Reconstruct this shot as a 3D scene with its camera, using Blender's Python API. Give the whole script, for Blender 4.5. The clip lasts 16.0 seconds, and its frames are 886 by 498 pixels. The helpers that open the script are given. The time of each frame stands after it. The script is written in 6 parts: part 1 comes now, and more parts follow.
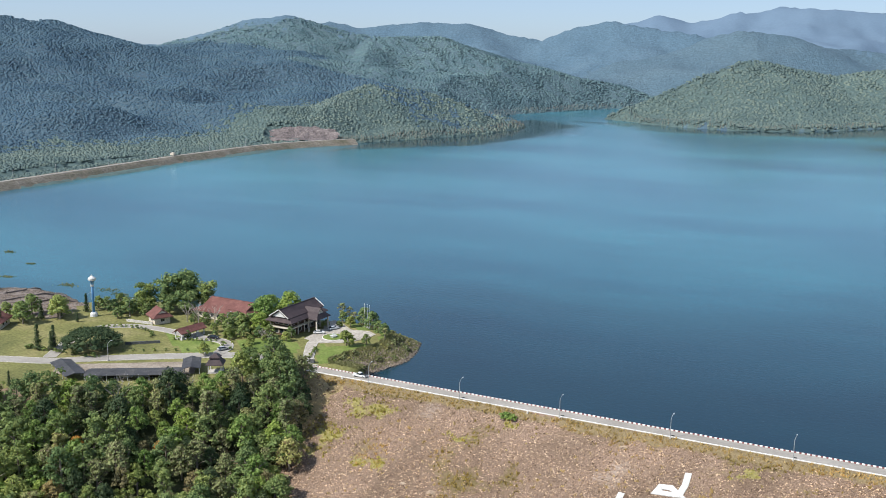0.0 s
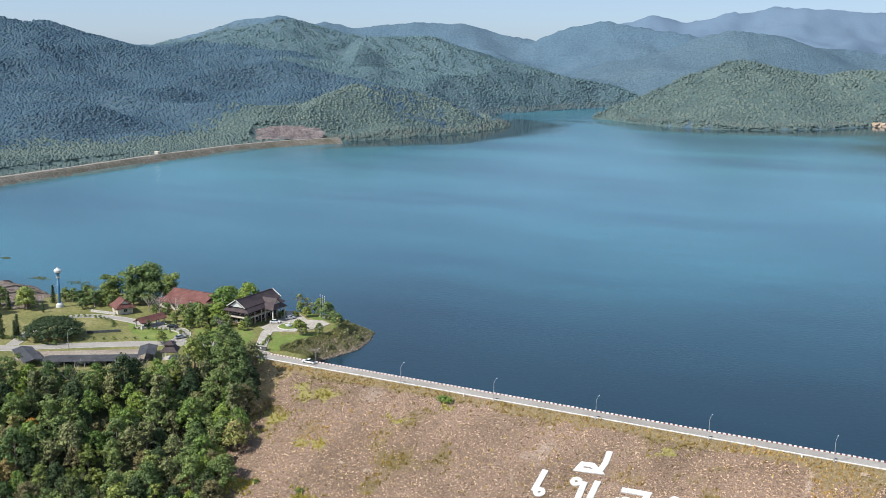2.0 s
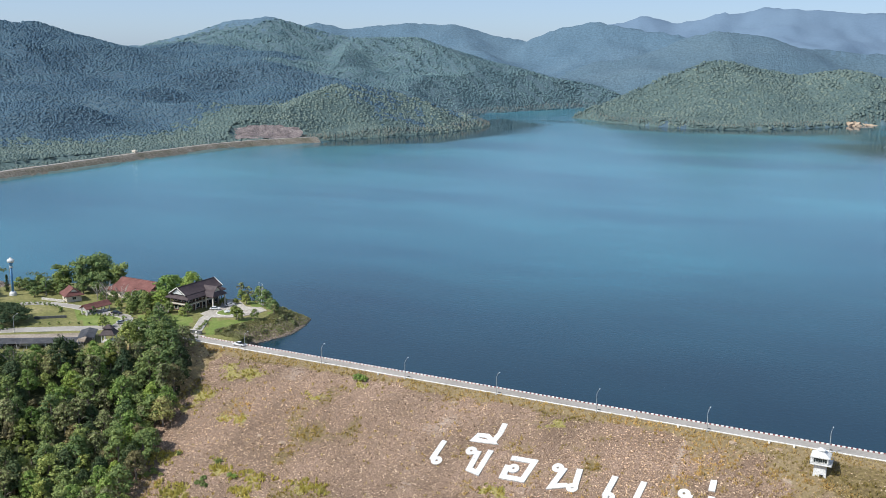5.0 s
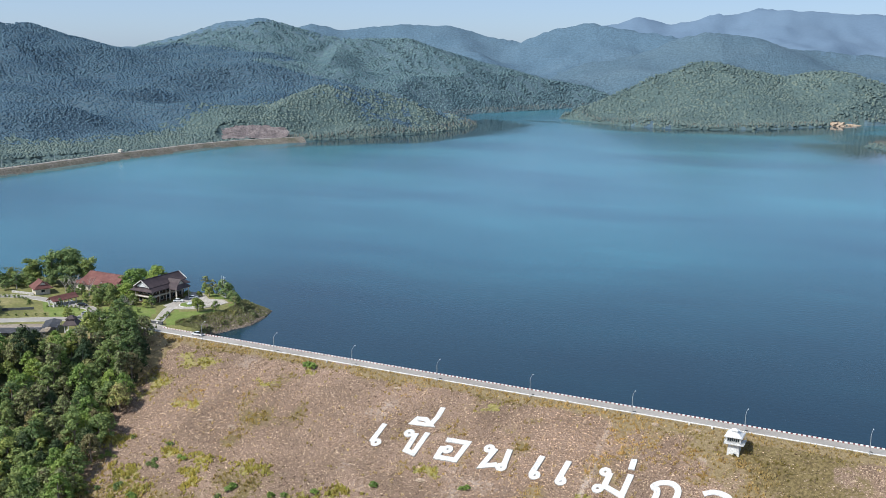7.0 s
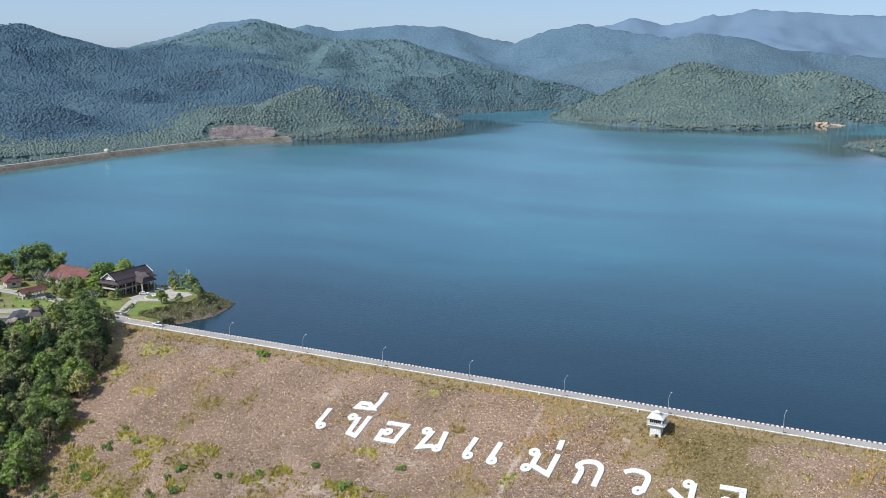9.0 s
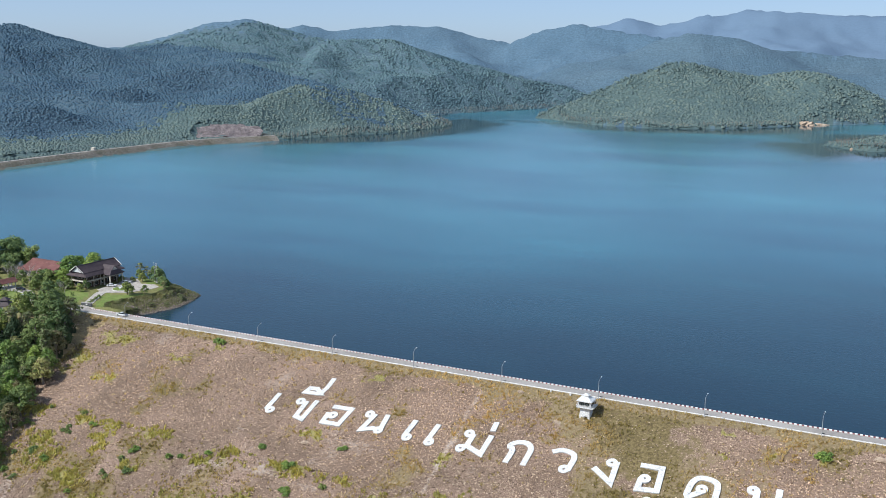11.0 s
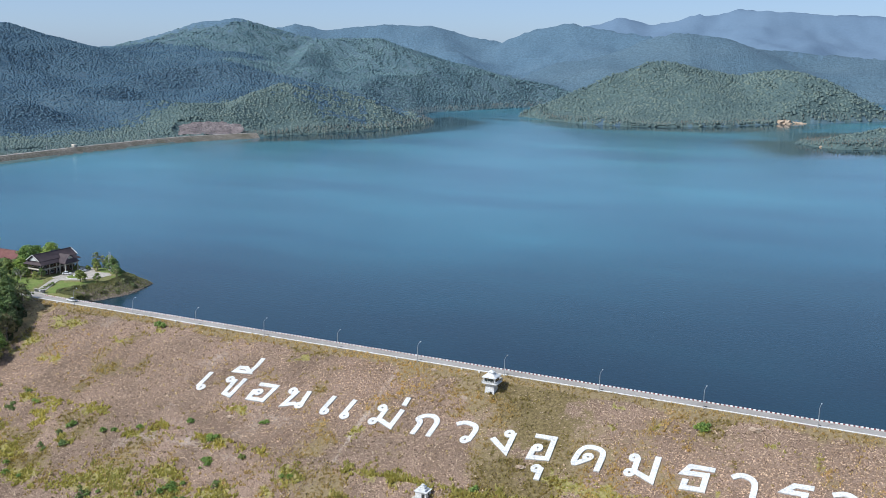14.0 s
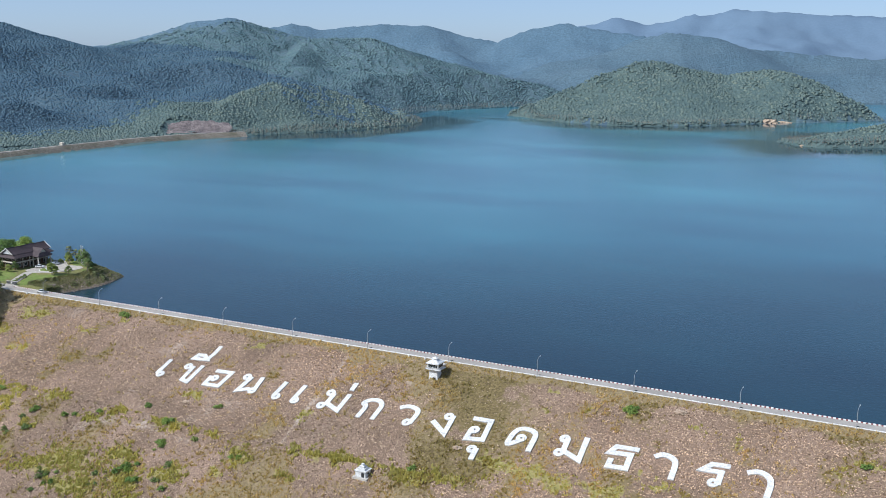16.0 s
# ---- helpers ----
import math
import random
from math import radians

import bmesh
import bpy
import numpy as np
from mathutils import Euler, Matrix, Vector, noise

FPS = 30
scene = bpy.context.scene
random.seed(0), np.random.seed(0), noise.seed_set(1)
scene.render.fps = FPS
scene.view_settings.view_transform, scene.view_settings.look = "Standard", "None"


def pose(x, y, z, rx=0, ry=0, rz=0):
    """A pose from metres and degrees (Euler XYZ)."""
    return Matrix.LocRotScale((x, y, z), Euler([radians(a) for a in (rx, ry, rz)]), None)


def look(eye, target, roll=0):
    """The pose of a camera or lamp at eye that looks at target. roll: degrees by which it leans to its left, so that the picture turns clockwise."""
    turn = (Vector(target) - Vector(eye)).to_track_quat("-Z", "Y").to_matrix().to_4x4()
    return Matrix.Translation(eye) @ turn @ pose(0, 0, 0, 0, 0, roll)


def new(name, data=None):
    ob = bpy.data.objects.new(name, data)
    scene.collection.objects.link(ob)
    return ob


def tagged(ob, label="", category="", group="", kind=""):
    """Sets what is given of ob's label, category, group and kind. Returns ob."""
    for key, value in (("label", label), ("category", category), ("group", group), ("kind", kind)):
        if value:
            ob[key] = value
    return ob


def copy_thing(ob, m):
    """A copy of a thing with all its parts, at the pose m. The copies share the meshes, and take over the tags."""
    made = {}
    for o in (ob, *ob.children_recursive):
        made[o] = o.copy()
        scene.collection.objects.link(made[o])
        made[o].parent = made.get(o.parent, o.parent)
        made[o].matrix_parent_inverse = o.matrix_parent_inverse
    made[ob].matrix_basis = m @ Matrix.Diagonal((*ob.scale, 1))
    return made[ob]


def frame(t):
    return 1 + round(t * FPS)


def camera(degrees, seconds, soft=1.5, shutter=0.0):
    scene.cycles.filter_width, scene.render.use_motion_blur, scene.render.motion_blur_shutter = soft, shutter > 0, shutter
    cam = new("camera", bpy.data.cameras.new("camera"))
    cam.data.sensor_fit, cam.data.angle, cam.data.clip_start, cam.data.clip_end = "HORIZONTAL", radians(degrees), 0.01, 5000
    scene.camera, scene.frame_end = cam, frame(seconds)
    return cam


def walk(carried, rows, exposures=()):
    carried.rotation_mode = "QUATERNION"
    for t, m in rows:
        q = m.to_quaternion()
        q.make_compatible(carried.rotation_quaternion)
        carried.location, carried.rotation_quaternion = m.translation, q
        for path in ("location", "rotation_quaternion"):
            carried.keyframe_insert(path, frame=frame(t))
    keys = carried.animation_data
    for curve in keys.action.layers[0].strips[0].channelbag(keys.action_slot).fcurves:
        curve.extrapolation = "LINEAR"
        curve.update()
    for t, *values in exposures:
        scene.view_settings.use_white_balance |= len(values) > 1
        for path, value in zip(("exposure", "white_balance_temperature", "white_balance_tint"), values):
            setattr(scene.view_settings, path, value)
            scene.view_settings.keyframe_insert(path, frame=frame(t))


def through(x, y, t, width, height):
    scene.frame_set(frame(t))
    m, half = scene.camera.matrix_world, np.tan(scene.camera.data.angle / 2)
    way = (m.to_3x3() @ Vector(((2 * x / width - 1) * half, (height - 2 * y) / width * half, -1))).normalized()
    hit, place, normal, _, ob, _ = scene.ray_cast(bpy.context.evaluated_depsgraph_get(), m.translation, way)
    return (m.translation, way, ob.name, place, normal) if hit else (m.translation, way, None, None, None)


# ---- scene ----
cam = camera(48.0, 16.0, soft=0.75)
# seconds, x, y, z, yaw, pitch, roll (metres, degrees)
PATH = [
    (0, 136.65, -279.02, 118.19, 27.155, -11.354, 0.418),
    (0.5, 142.78, -280.06, 118.16, 27.146, -11.355, 0.411),
    (1, 148.90, -281.11, 118.13, 27.142, -11.355, 0.401),
    (1.5, 155.01, -282.17, 118.09, 27.133, -11.358, 0.388),
    (2, 161.12, -283.23, 118.08, 27.125, -11.354, 0.379),
    (2.5, 167.22, -284.30, 118.08, 27.117, -11.350, 0.378),
    (3, 173.32, -285.39, 118.10, 27.109, -11.345, 0.374),
    (3.5, 179.43, -286.51, 118.11, 27.105, -11.345, 0.368),
    (4, 185.56, -287.63, 118.11, 27.090, -11.339, 0.359),
    (6.5, 216.28, -293.31, 118.12, 27.040, -11.267, 0.335),
    (7, 222.43, -294.44, 118.11, 27.040, -11.254, 0.332),
    (7.5, 228.57, -295.55, 118.10, 27.036, -11.242, 0.323),
    (8, 234.71, -296.63, 118.07, 27.034, -11.231, 0.316),
    (8.5, 240.82, -297.71, 118.04, 27.037, -11.219, 0.309),
    (9, 246.92, -298.77, 117.99, 27.029, -11.210, 0.305),
    (11.5, 277.39, -304.04, 117.75, 27.017, -11.203, 0.343),
    (12, 283.47, -305.10, 117.72, 27.021, -11.206, 0.355),
    (12.5, 289.57, -306.17, 117.72, 27.025, -11.209, 0.369),
    (13, 295.67, -307.25, 117.72, 27.016, -11.224, 0.384),
    (13.5, 301.77, -308.34, 117.73, 26.993, -11.240, 0.390),
    (14, 307.86, -309.45, 117.74, 26.985, -11.248, 0.398),
    (14.5, 313.95, -310.58, 117.74, 26.977, -11.256, 0.406),
    (15, 320.06, -311.72, 117.74, 26.980, -11.264, 0.413),
    (15.5, 326.16, -312.86, 117.77, 26.985, -11.266, 0.423),
    (16, 332.27, -313.99, 117.81, 26.989, -11.262, 0.434),
]
walk(cam, [(t, pose(x, y, z, 0, 0, yaw) @ pose(0, 0, 0, 90 + pitch) @ pose(0, 0, 0, 0, 0, roll)) for t, x, y, z, yaw, pitch, roll in PATH], [(0, 0.47, 6190, 9), (8, 0.375, 5940, 9), (16, 0.28, 5720, 9)])

# ---- world and sun ----
SUN_TO = Vector((-0.52, -0.70, 0.88)).normalized()
world = bpy.data.worlds.new("sky")
scene.world = world
world.use_nodes = True
wn = world.node_tree.nodes
sky = wn.new("ShaderNodeTexSky")
sky.sky_type, sky.sun_disc = "NISHITA", False
sky.sun_elevation = math.asin(SUN_TO.z)
sky.sun_rotation = math.atan2(SUN_TO.x, SUN_TO.y)
sky.air_density, sky.dust_density, sky.ozone_density = 0.6, 0.6, 2.0
wn["Background"].inputs["Strength"].default_value = 0.14
tint = wn.new("ShaderNodeMix")
tint.data_type = "RGBA"  # bright haze over the clear sky
tint.inputs[0].default_value, tint.inputs[7].default_value = 0.6, (1.85, 2.25, 2.85, 1)
world.node_tree.links.new(sky.outputs[0], tint.inputs[6])
world.node_tree.links.new(tint.outputs[2], wn["Background"].inputs["Color"])
sun = new("sun", bpy.data.lights.new("sun", "SUN"))
sun.data.energy, sun.data.angle, sun.data.color = 4.0, radians(0.6), (1.0, 0.94, 0.84)
sun.matrix_world = look(SUN_TO * 100, (0, 0, 0))


# ---- materials ----
def material(name, rough=0.9, spec=0.3):
    m = bpy.data.materials.new(name)
    m.use_nodes = True
    b = m.node_tree.nodes["Principled BSDF"]
    b.inputs["Roughness"].default_value = rough
    b.inputs["Specular IOR Level"].default_value = spec
    return m


def node(m, kind, **sets):
    n = m.node_tree.nodes.new(kind)
    for k, v in sets.items():
        n.inputs[k.replace("_", " ")].default_value = v
    return n


def link(m, a, b):
    m.node_tree.links.new(a, b)


def ramp(m, fac, stops):
    r = m.node_tree.nodes.new("ShaderNodeValToRGB")
    e = r.color_ramp.elements
    while len(e) < len(stops):
        e.new(0.5)
    for el, (p, c) in zip(e, stops):
        el.position, el.color = p, (*c, 1)
    link(m, fac, r.inputs[0])
    return r.outputs[0]


def mix(m, a, b, fac, mode="MIX"):
    n = m.node_tree.nodes.new("ShaderNodeMix")
    n.data_type, n.blend_type = "RGBA", mode
    for sock, v in ((n.inputs[0], fac), (n.inputs[6], a), (n.inputs[7], b)):
        if hasattr(v, "is_output"):
            link(m, v, sock)
        elif isinstance(v, tuple):
            sock.default_value = (*v, 1)
        else:
            sock.default_value = v
    return n.outputs[2]


def noise_tex(m, scale, detail=4.0, rough=0.6, stretch=None):
    n = node(m, "ShaderNodeTexNoise", Scale=scale, Detail=detail, Roughness=rough)
    g = m.node_tree.nodes.new("ShaderNodeNewGeometry")
    if stretch:
        p = m.node_tree.nodes.new("ShaderNodeMapping")
        p.inputs["Scale"].default_value = stretch
        link(m, g.outputs["Position"], p.inputs[0])
        link(m, p.outputs[0], n.inputs["Vector"])
    else:
        link(m, g.outputs["Position"], n.inputs["Vector"])
    return n.outputs["Fac"]


def base(m, col):
    link(m, col, m.node_tree.nodes["Principled BSDF"].inputs["Base Color"])


def bump(m, fac, strength=0.4, distance=0.2):
    b = node(m, "ShaderNodeBump", Strength=strength, Distance=distance)
    link(m, fac, b.inputs["Height"])
    link(m, b.outputs[0], m.node_tree.nodes["Principled BSDF"].inputs["Normal"])


def surface(name, dark, mid, light, scale, rough=0.9, spec=0.3, fine=6.0, bumpy=0.3, depth=0.05, random_tint=0.0, grain=0.26):
    """A mottled surface: three colours over large noise, finer grain over it, and relief."""
    m = material(name, rough, spec)
    big, small = noise_tex(m, scale, 5.0), noise_tex(m, scale * fine, 3.0)
    c = ramp(m, big, [(0.3, dark), (0.5, mid), (0.7, light)])
    g = ramp(m, small, [(0.3, (1 - grain,) * 3), (0.7, (1 + grain,) * 3)])
    c = mix(m, c, g, 1.0, "MULTIPLY")
    if random_tint:
        info = m.node_tree.nodes.new("ShaderNodeObjectInfo")
        t = ramp(m, info.outputs["Random"], [(0.0, (1 - random_tint,) * 3), (1.0, (1 + random_tint,) * 3)])
        c = mix(m, c, t, 1.0, "MULTIPLY")
    base(m, c)
    if bumpy:
        bump(m, small, bumpy, depth)
    return m


def foliage(name, dark, mid, light, island=True, spec=0.2, rough=0.75, through=0.0):
    """Leaves: colour varies from clump to clump and from tree to tree."""
    m = material(name, rough, spec)
    g = m.node_tree.nodes.new("ShaderNodeNewGeometry")
    info = m.node_tree.nodes.new("ShaderNodeObjectInfo")
    c = ramp(m, g.outputs["Random Per Island"], [(0.0, dark), (0.5, mid), (1.0, light)])
    if island:
        t = ramp(m, info.outputs["Random"], [(0.0, (0.75, 0.82, 0.8)), (0.6, (1.0, 1.0, 1.0)), (1.0, (1.3, 1.18, 0.95))])
        c = mix(m, c, t, 1.0, "MULTIPLY")
    big = noise_tex(m, 0.012, 4.0)
    c = mix(m, c, ramp(m, big, [(0.35, (0.8, 0.85, 0.85)), (0.65, (1.2, 1.15, 1.05))]), 1.0, "MULTIPLY")
    base(m, c)
    if through:
        t = m.node_tree.nodes.new("ShaderNodeBsdfTranslucent")
        link(m, mix(m, c, (1.25, 1.2, 0.85), 1.0, "MULTIPLY"), t.inputs["Color"])
        x = m.node_tree.nodes.new("ShaderNodeMixShader")
        x.inputs[0].default_value = through
        link(m, m.node_tree.nodes["Principled BSDF"].outputs[0], x.inputs[1])
        link(m, t.outputs[0], x.inputs[2])
        link(m, x.outputs[0], m.node_tree.nodes["Material Output"].inputs["Surface"])
    return m


M = {}
# forest floor and canopy, massif by massif, with distance haze painted into the colours
# floors are darker than canopies, as painted shade between the crowns
M["floor0"] = surface("forest_floor_hazed", (0.066, 0.104, 0.104), (0.083, 0.125, 0.121), (0.102, 0.144, 0.131), 0.02, fine=9, bumpy=0.2, depth=0.8)
M["floor1"] = surface("forest_floor_west_hazed", (0.055, 0.096, 0.133), (0.065, 0.108, 0.144), (0.077, 0.122, 0.154), 0.010, fine=14, bumpy=0.5, depth=5.0, grain=0.3)
M["floor2"] = surface("forest_hill_hazed", (0.084, 0.140, 0.184), (0.094, 0.151, 0.195), (0.106, 0.164, 0.205), 0.006, fine=24, bumpy=0.7, depth=8.0, grain=0.24)
M["floor5"] = surface("forest_middle_hill_hazed", (0.082, 0.132, 0.158), (0.092, 0.144, 0.168), (0.105, 0.157, 0.178), 0.009, fine=15, bumpy=0.4, depth=4.0, grain=0.25)
M["canopy5"] = foliage("canopy_middle_hazed", (0.094, 0.160, 0.194), (0.105, 0.172, 0.203), (0.119, 0.186, 0.212), False, through=0.06)
M["floor3"] = surface("forest_far_ridge_hazed", (0.088, 0.150, 0.206), (0.097, 0.161, 0.217), (0.108, 0.172, 0.226), 0.004, fine=26, bumpy=0.6, depth=10.0, grain=0.22)
M["floor4"] = surface("forest_farthest_ridge_hazed", (0.126, 0.188, 0.266), (0.132, 0.196, 0.274), (0.139, 0.203, 0.280), 0.003, fine=30, bumpy=0, grain=0.05)
M["canopy0"] = foliage("canopy_green_hazed", (0.092, 0.136, 0.144), (0.115, 0.160, 0.159), (0.148, 0.190, 0.170), False, through=0.06)
M["canopy1"] = foliage("canopy_west_hazed", (0.058, 0.110, 0.168), (0.067, 0.121, 0.177), (0.080, 0.136, 0.185), False, through=0.06)
M["undergrowth"] = surface("undergrowth", (0.035, 0.045, 0.020), (0.055, 0.066, 0.028), (0.085, 0.090, 0.042), 0.25, fine=8, bumpy=0.6, depth=0.3, grain=0.4)
M["dust"] = surface("dusty_paving", (0.24, 0.195, 0.155), (0.31, 0.26, 0.21), (0.38, 0.325, 0.27), 0.2, fine=8, bumpy=0.1)
M["lawn"] = surface("lawn", (0.125, 0.130, 0.044), (0.185, 0.182, 0.062), (0.265, 0.235, 0.105), 0.06, fine=16, bumpy=0.3, depth=0.1, grain=0.3)
M["soil"] = surface("dry_soil", (0.17, 0.115, 0.075), (0.25, 0.18, 0.12), (0.33, 0.25, 0.17), 0.05, fine=10, bumpy=0.4, depth=0.2)
M["asphalt"] = surface("asphalt", (0.29, 0.265, 0.235), (0.345, 0.318, 0.285), (0.40, 0.37, 0.335), 0.08, fine=14, bumpy=0.05, grain=0.1)
M["concrete"] = surface("concrete", (0.42, 0.39, 0.35), (0.52, 0.49, 0.45), (0.60, 0.57, 0.52), 0.2, fine=8, bumpy=0.15, depth=0.02)



M["dry_grass"] = surface("dry_grass", (0.22, 0.165, 0.08), (0.31, 0.235, 0.115), (0.38, 0.295, 0.155), 0.12, fine=14, bumpy=0.5, depth=0.15)
M["olive_grass"] = surface("olive_grass", (0.13, 0.115, 0.045), (0.19, 0.17, 0.062), (0.26, 0.23, 0.09), 0.10, fine=14, bumpy=0.5, depth=0.15)
M["stone"] = foliage("broken_stone", (0.075, 0.051, 0.040), (0.28, 0.205, 0.160), (0.61, 0.495, 0.41), rough=0.85)
M["white_kerb"] = surface("white_paint", (0.62, 0.60, 0.56), (0.74, 0.72, 0.69), (0.80, 0.79, 0.76), 0.6, fine=5, bumpy=0.1, depth=0.02)
M["red_kerb"] = surface("red_paint", (0.16, 0.045, 0.045), (0.22, 0.065, 0.06), (0.30, 0.11, 0.10), 0.6, fine=5, bumpy=0.1, depth=0.02)
M["white_letter"] = surface("white_letter_paint", (0.54, 0.53, 0.51), (0.64, 0.635, 0.62), (0.69, 0.685, 0.67), 0.3, fine=6, bumpy=0.1, depth=0.03)
M["galvanised"] = surface("galvanised_steel", (0.27, 0.28, 0.29), (0.33, 0.34, 0.35), (0.40, 0.41, 0.42), 1.0, rough=0.55, bumpy=0)
M["lamp_head"] = surface("lamp_housing", (0.55, 0.56, 0.57), (0.62, 0.63, 0.64), (0.7, 0.7, 0.7), 2.0, rough=0.4, bumpy=0)
M["glass_white"] = material("lamp_lens", 0.2, 0.5)
M["dark_metal"] = surface("dark_metal", (0.02, 0.02, 0.02), (0.035, 0.035, 0.035), (0.05, 0.05, 0.05), 2.0, rough=0.6, bumpy=0)
def slope_cover(name):
    """Broken stone with soil between, grown over with straw and green grass as far as the cover attribute says."""
    m = material(name, 0.95, 0.2)
    a = m.node_tree.nodes.new("ShaderNodeVertexColor")
    a.layer_name = "cover"
    sep = m.node_tree.nodes.new("ShaderNodeSeparateColor")
    link(m, a.outputs["Color"], sep.inputs[0])
    rock = ramp(m, noise_tex(m, 3.4, 6.0, 0.8), [(0.36, (0.058, 0.038, 0.029)), (0.5, (0.242, 0.168, 0.124)), (0.64, (0.52, 0.40, 0.315))])
    rock = mix(m, rock, ramp(m, noise_tex(m, 0.05, 5.0), [(0.36, (0.74, 0.72, 0.68)), (0.64, (1.12, 1.10, 1.08))]), 1.0, "MULTIPLY")
    straw = ramp(m, noise_tex(m, 1.4, 5.0, 0.7), [(0.3, (0.15, 0.112, 0.06)), (0.5, (0.24, 0.183, 0.10)), (0.7, (0.35, 0.275, 0.16))])
    green = ramp(m, noise_tex(m, 1.1, 5.0, 0.7), [(0.32, (0.072, 0.054, 0.026)), (0.5, (0.165, 0.126, 0.056)), (0.68, (0.28, 0.22, 0.105))])
    fray = noise_tex(m, 0.9, 4.0, 0.7)
    def cover(channel):
        add = m.node_tree.nodes.new("ShaderNodeMath")
        add.operation = "ADD"
        link(m, sep.outputs[channel], add.inputs[0])
        link(m, fray, add.inputs[1])
        return ramp(m, add.outputs[0], [(0.82, (0, 0, 0)), (1.12, (1, 1, 1))])
    fresh = ramp(m, noise_tex(m, 0.9, 5.0, 0.75), [(0.3, (0.18, 0.16, 0.06)), (0.5, (0.28, 0.248, 0.09)), (0.7, (0.40, 0.345, 0.15))])
    pale = ramp(m, noise_tex(m, 2.2, 5.0, 0.75), [(0.35, (0.26, 0.205, 0.165)), (0.5, (0.44, 0.365, 0.305)), (0.65, (0.58, 0.50, 0.43))])
    worn = node(m, "ShaderNodeMath")
    worn.operation = "ADD"
    link(m, a.outputs["Alpha"], worn.inputs[0])
    link(m, fray, worn.inputs[1])
    rock = mix(m, rock, pale, ramp(m, worn.outputs[0], [(0.75, (0, 0, 0)), (1.25, (1, 1, 1))]))
    c = mix(m, mix(m, mix(m, rock, straw, cover(0)), green, cover(1)), fresh, cover(2))
    base(m, c)
    bump(m, noise_tex(m, 2.2, 6.0, 0.75), 0.7, 0.35)
    return m


M["slope"] = slope_cover("stone_slope")
M["dry_tuft"] = foliage("straw_blades", (0.40, 0.30, 0.145), (0.55, 0.42, 0.21), (0.68, 0.535, 0.30), island=False, through=0.55)
M["olive_tuft"] = foliage("olive_blades", (0.25, 0.195, 0.08), (0.37, 0.295, 0.12), (0.50, 0.405, 0.18), island=False, through=0.5)
M["fresh_tuft"] = foliage("yellow_green_blades", (0.33, 0.305, 0.10), (0.47, 0.43, 0.14), (0.61, 0.54, 0.225), island=False, through=0.55)
M["pitching"] = surface("stone_pitching", (0.13, 0.108, 0.096), (0.20, 0.165, 0.146), (0.29, 0.245, 0.22), 0.25, fine=8, bumpy=0.7, depth=0.3)
M["reed"] = foliage("reed_blades", (0.165, 0.175, 0.085), (0.24, 0.245, 0.125), (0.33, 0.325, 0.185), island=False, through=0.3)
M["white_wall"] = surface("white_wall", (0.53, 0.53, 0.52), (0.64, 0.64, 0.63), (0.70, 0.70, 0.69), 0.4, fine=6, bumpy=0.1, depth=0.02)
M["cream_wall"] = surface("cream_wall", (0.52, 0.46, 0.38), (0.62, 0.56, 0.47), (0.70, 0.64, 0.55), 0.4, fine=6, bumpy=0.1, depth=0.02)
M["wood_wall"] = surface("dark_teak", (0.07, 0.045, 0.03), (0.10, 0.065, 0.045), (0.14, 0.09, 0.06), 0.6, fine=6, bumpy=0.2, depth=0.02)
M["trim_white"] = surface("trim_paint", (0.6, 0.58, 0.54), (0.7, 0.68, 0.64), (0.78, 0.76, 0.72), 1.0, bumpy=0)
M["dark_tiles"] = surface("dark_tiles", (0.045, 0.032, 0.035), (0.062, 0.045, 0.048), (0.085, 0.062, 0.062), 0.35, fine=9, rough=0.6, bumpy=0.4, depth=0.05)
M["red_tiles"] = surface("red_tiles", (0.115, 0.050, 0.044), (0.165, 0.070, 0.060), (0.215, 0.100, 0.086), 0.3, fine=9, rough=0.75, bumpy=0.4, depth=0.05)
M["grey_tiles"] = surface("grey_sheet", (0.045, 0.045, 0.05), (0.065, 0.065, 0.07), (0.10, 0.095, 0.095), 0.3, fine=6, rough=0.6, bumpy=0.2, depth=0.03)
M["blue_paint"] = surface("blue_paint", (0.06, 0.17, 0.34), (0.08, 0.22, 0.42), (0.12, 0.28, 0.48), 0.5, rough=0.5, bumpy=0)
M["slate"] = surface("slate", (0.07, 0.075, 0.08), (0.10, 0.105, 0.11), (0.14, 0.14, 0.145), 0.8, fine=5, bumpy=0.3, depth=0.03)
M["rubber"] = material("rubber", 0.8, 0.3)
M["rubber"].node_tree.nodes["Principled BSDF"].inputs["Base Color"].default_value = (0.02, 0.02, 0.02, 1)
for nm, col in (("car_white", (0.75, 0.75, 0.74)), ("car_dark", (0.02, 0.02, 0.025)), ("car_silver", (0.42, 0.42, 0.42))):
    M[nm] = material(nm, 0.25, 0.5)
    M[nm].node_tree.nodes["Principled BSDF"].inputs["Base Color"].default_value = (*col, 1)
M["glass_dark"] = material("window_glass", 0.05, 0.6)
M["glass_dark"].node_tree.nodes["Principled BSDF"].inputs["Base Color"].default_value = (0.02, 0.03, 0.035, 1)
M["lawn_bright"] = surface("mown_lawn", (0.115, 0.165, 0.035), (0.165, 0.215, 0.05), (0.23, 0.26, 0.08), 0.10, fine=14, bumpy=0.2, depth=0.1)
M["bark_pale"] = surface("pale_bark", (0.26, 0.23, 0.20), (0.36, 0.32, 0.28), (0.45, 0.41, 0.37), 1.0, bumpy=0.2)
M["stone_grey"] = foliage("grey_boulders", (0.13, 0.105, 0.09), (0.22, 0.175, 0.145), (0.34, 0.275, 0.23), rough=0.85)
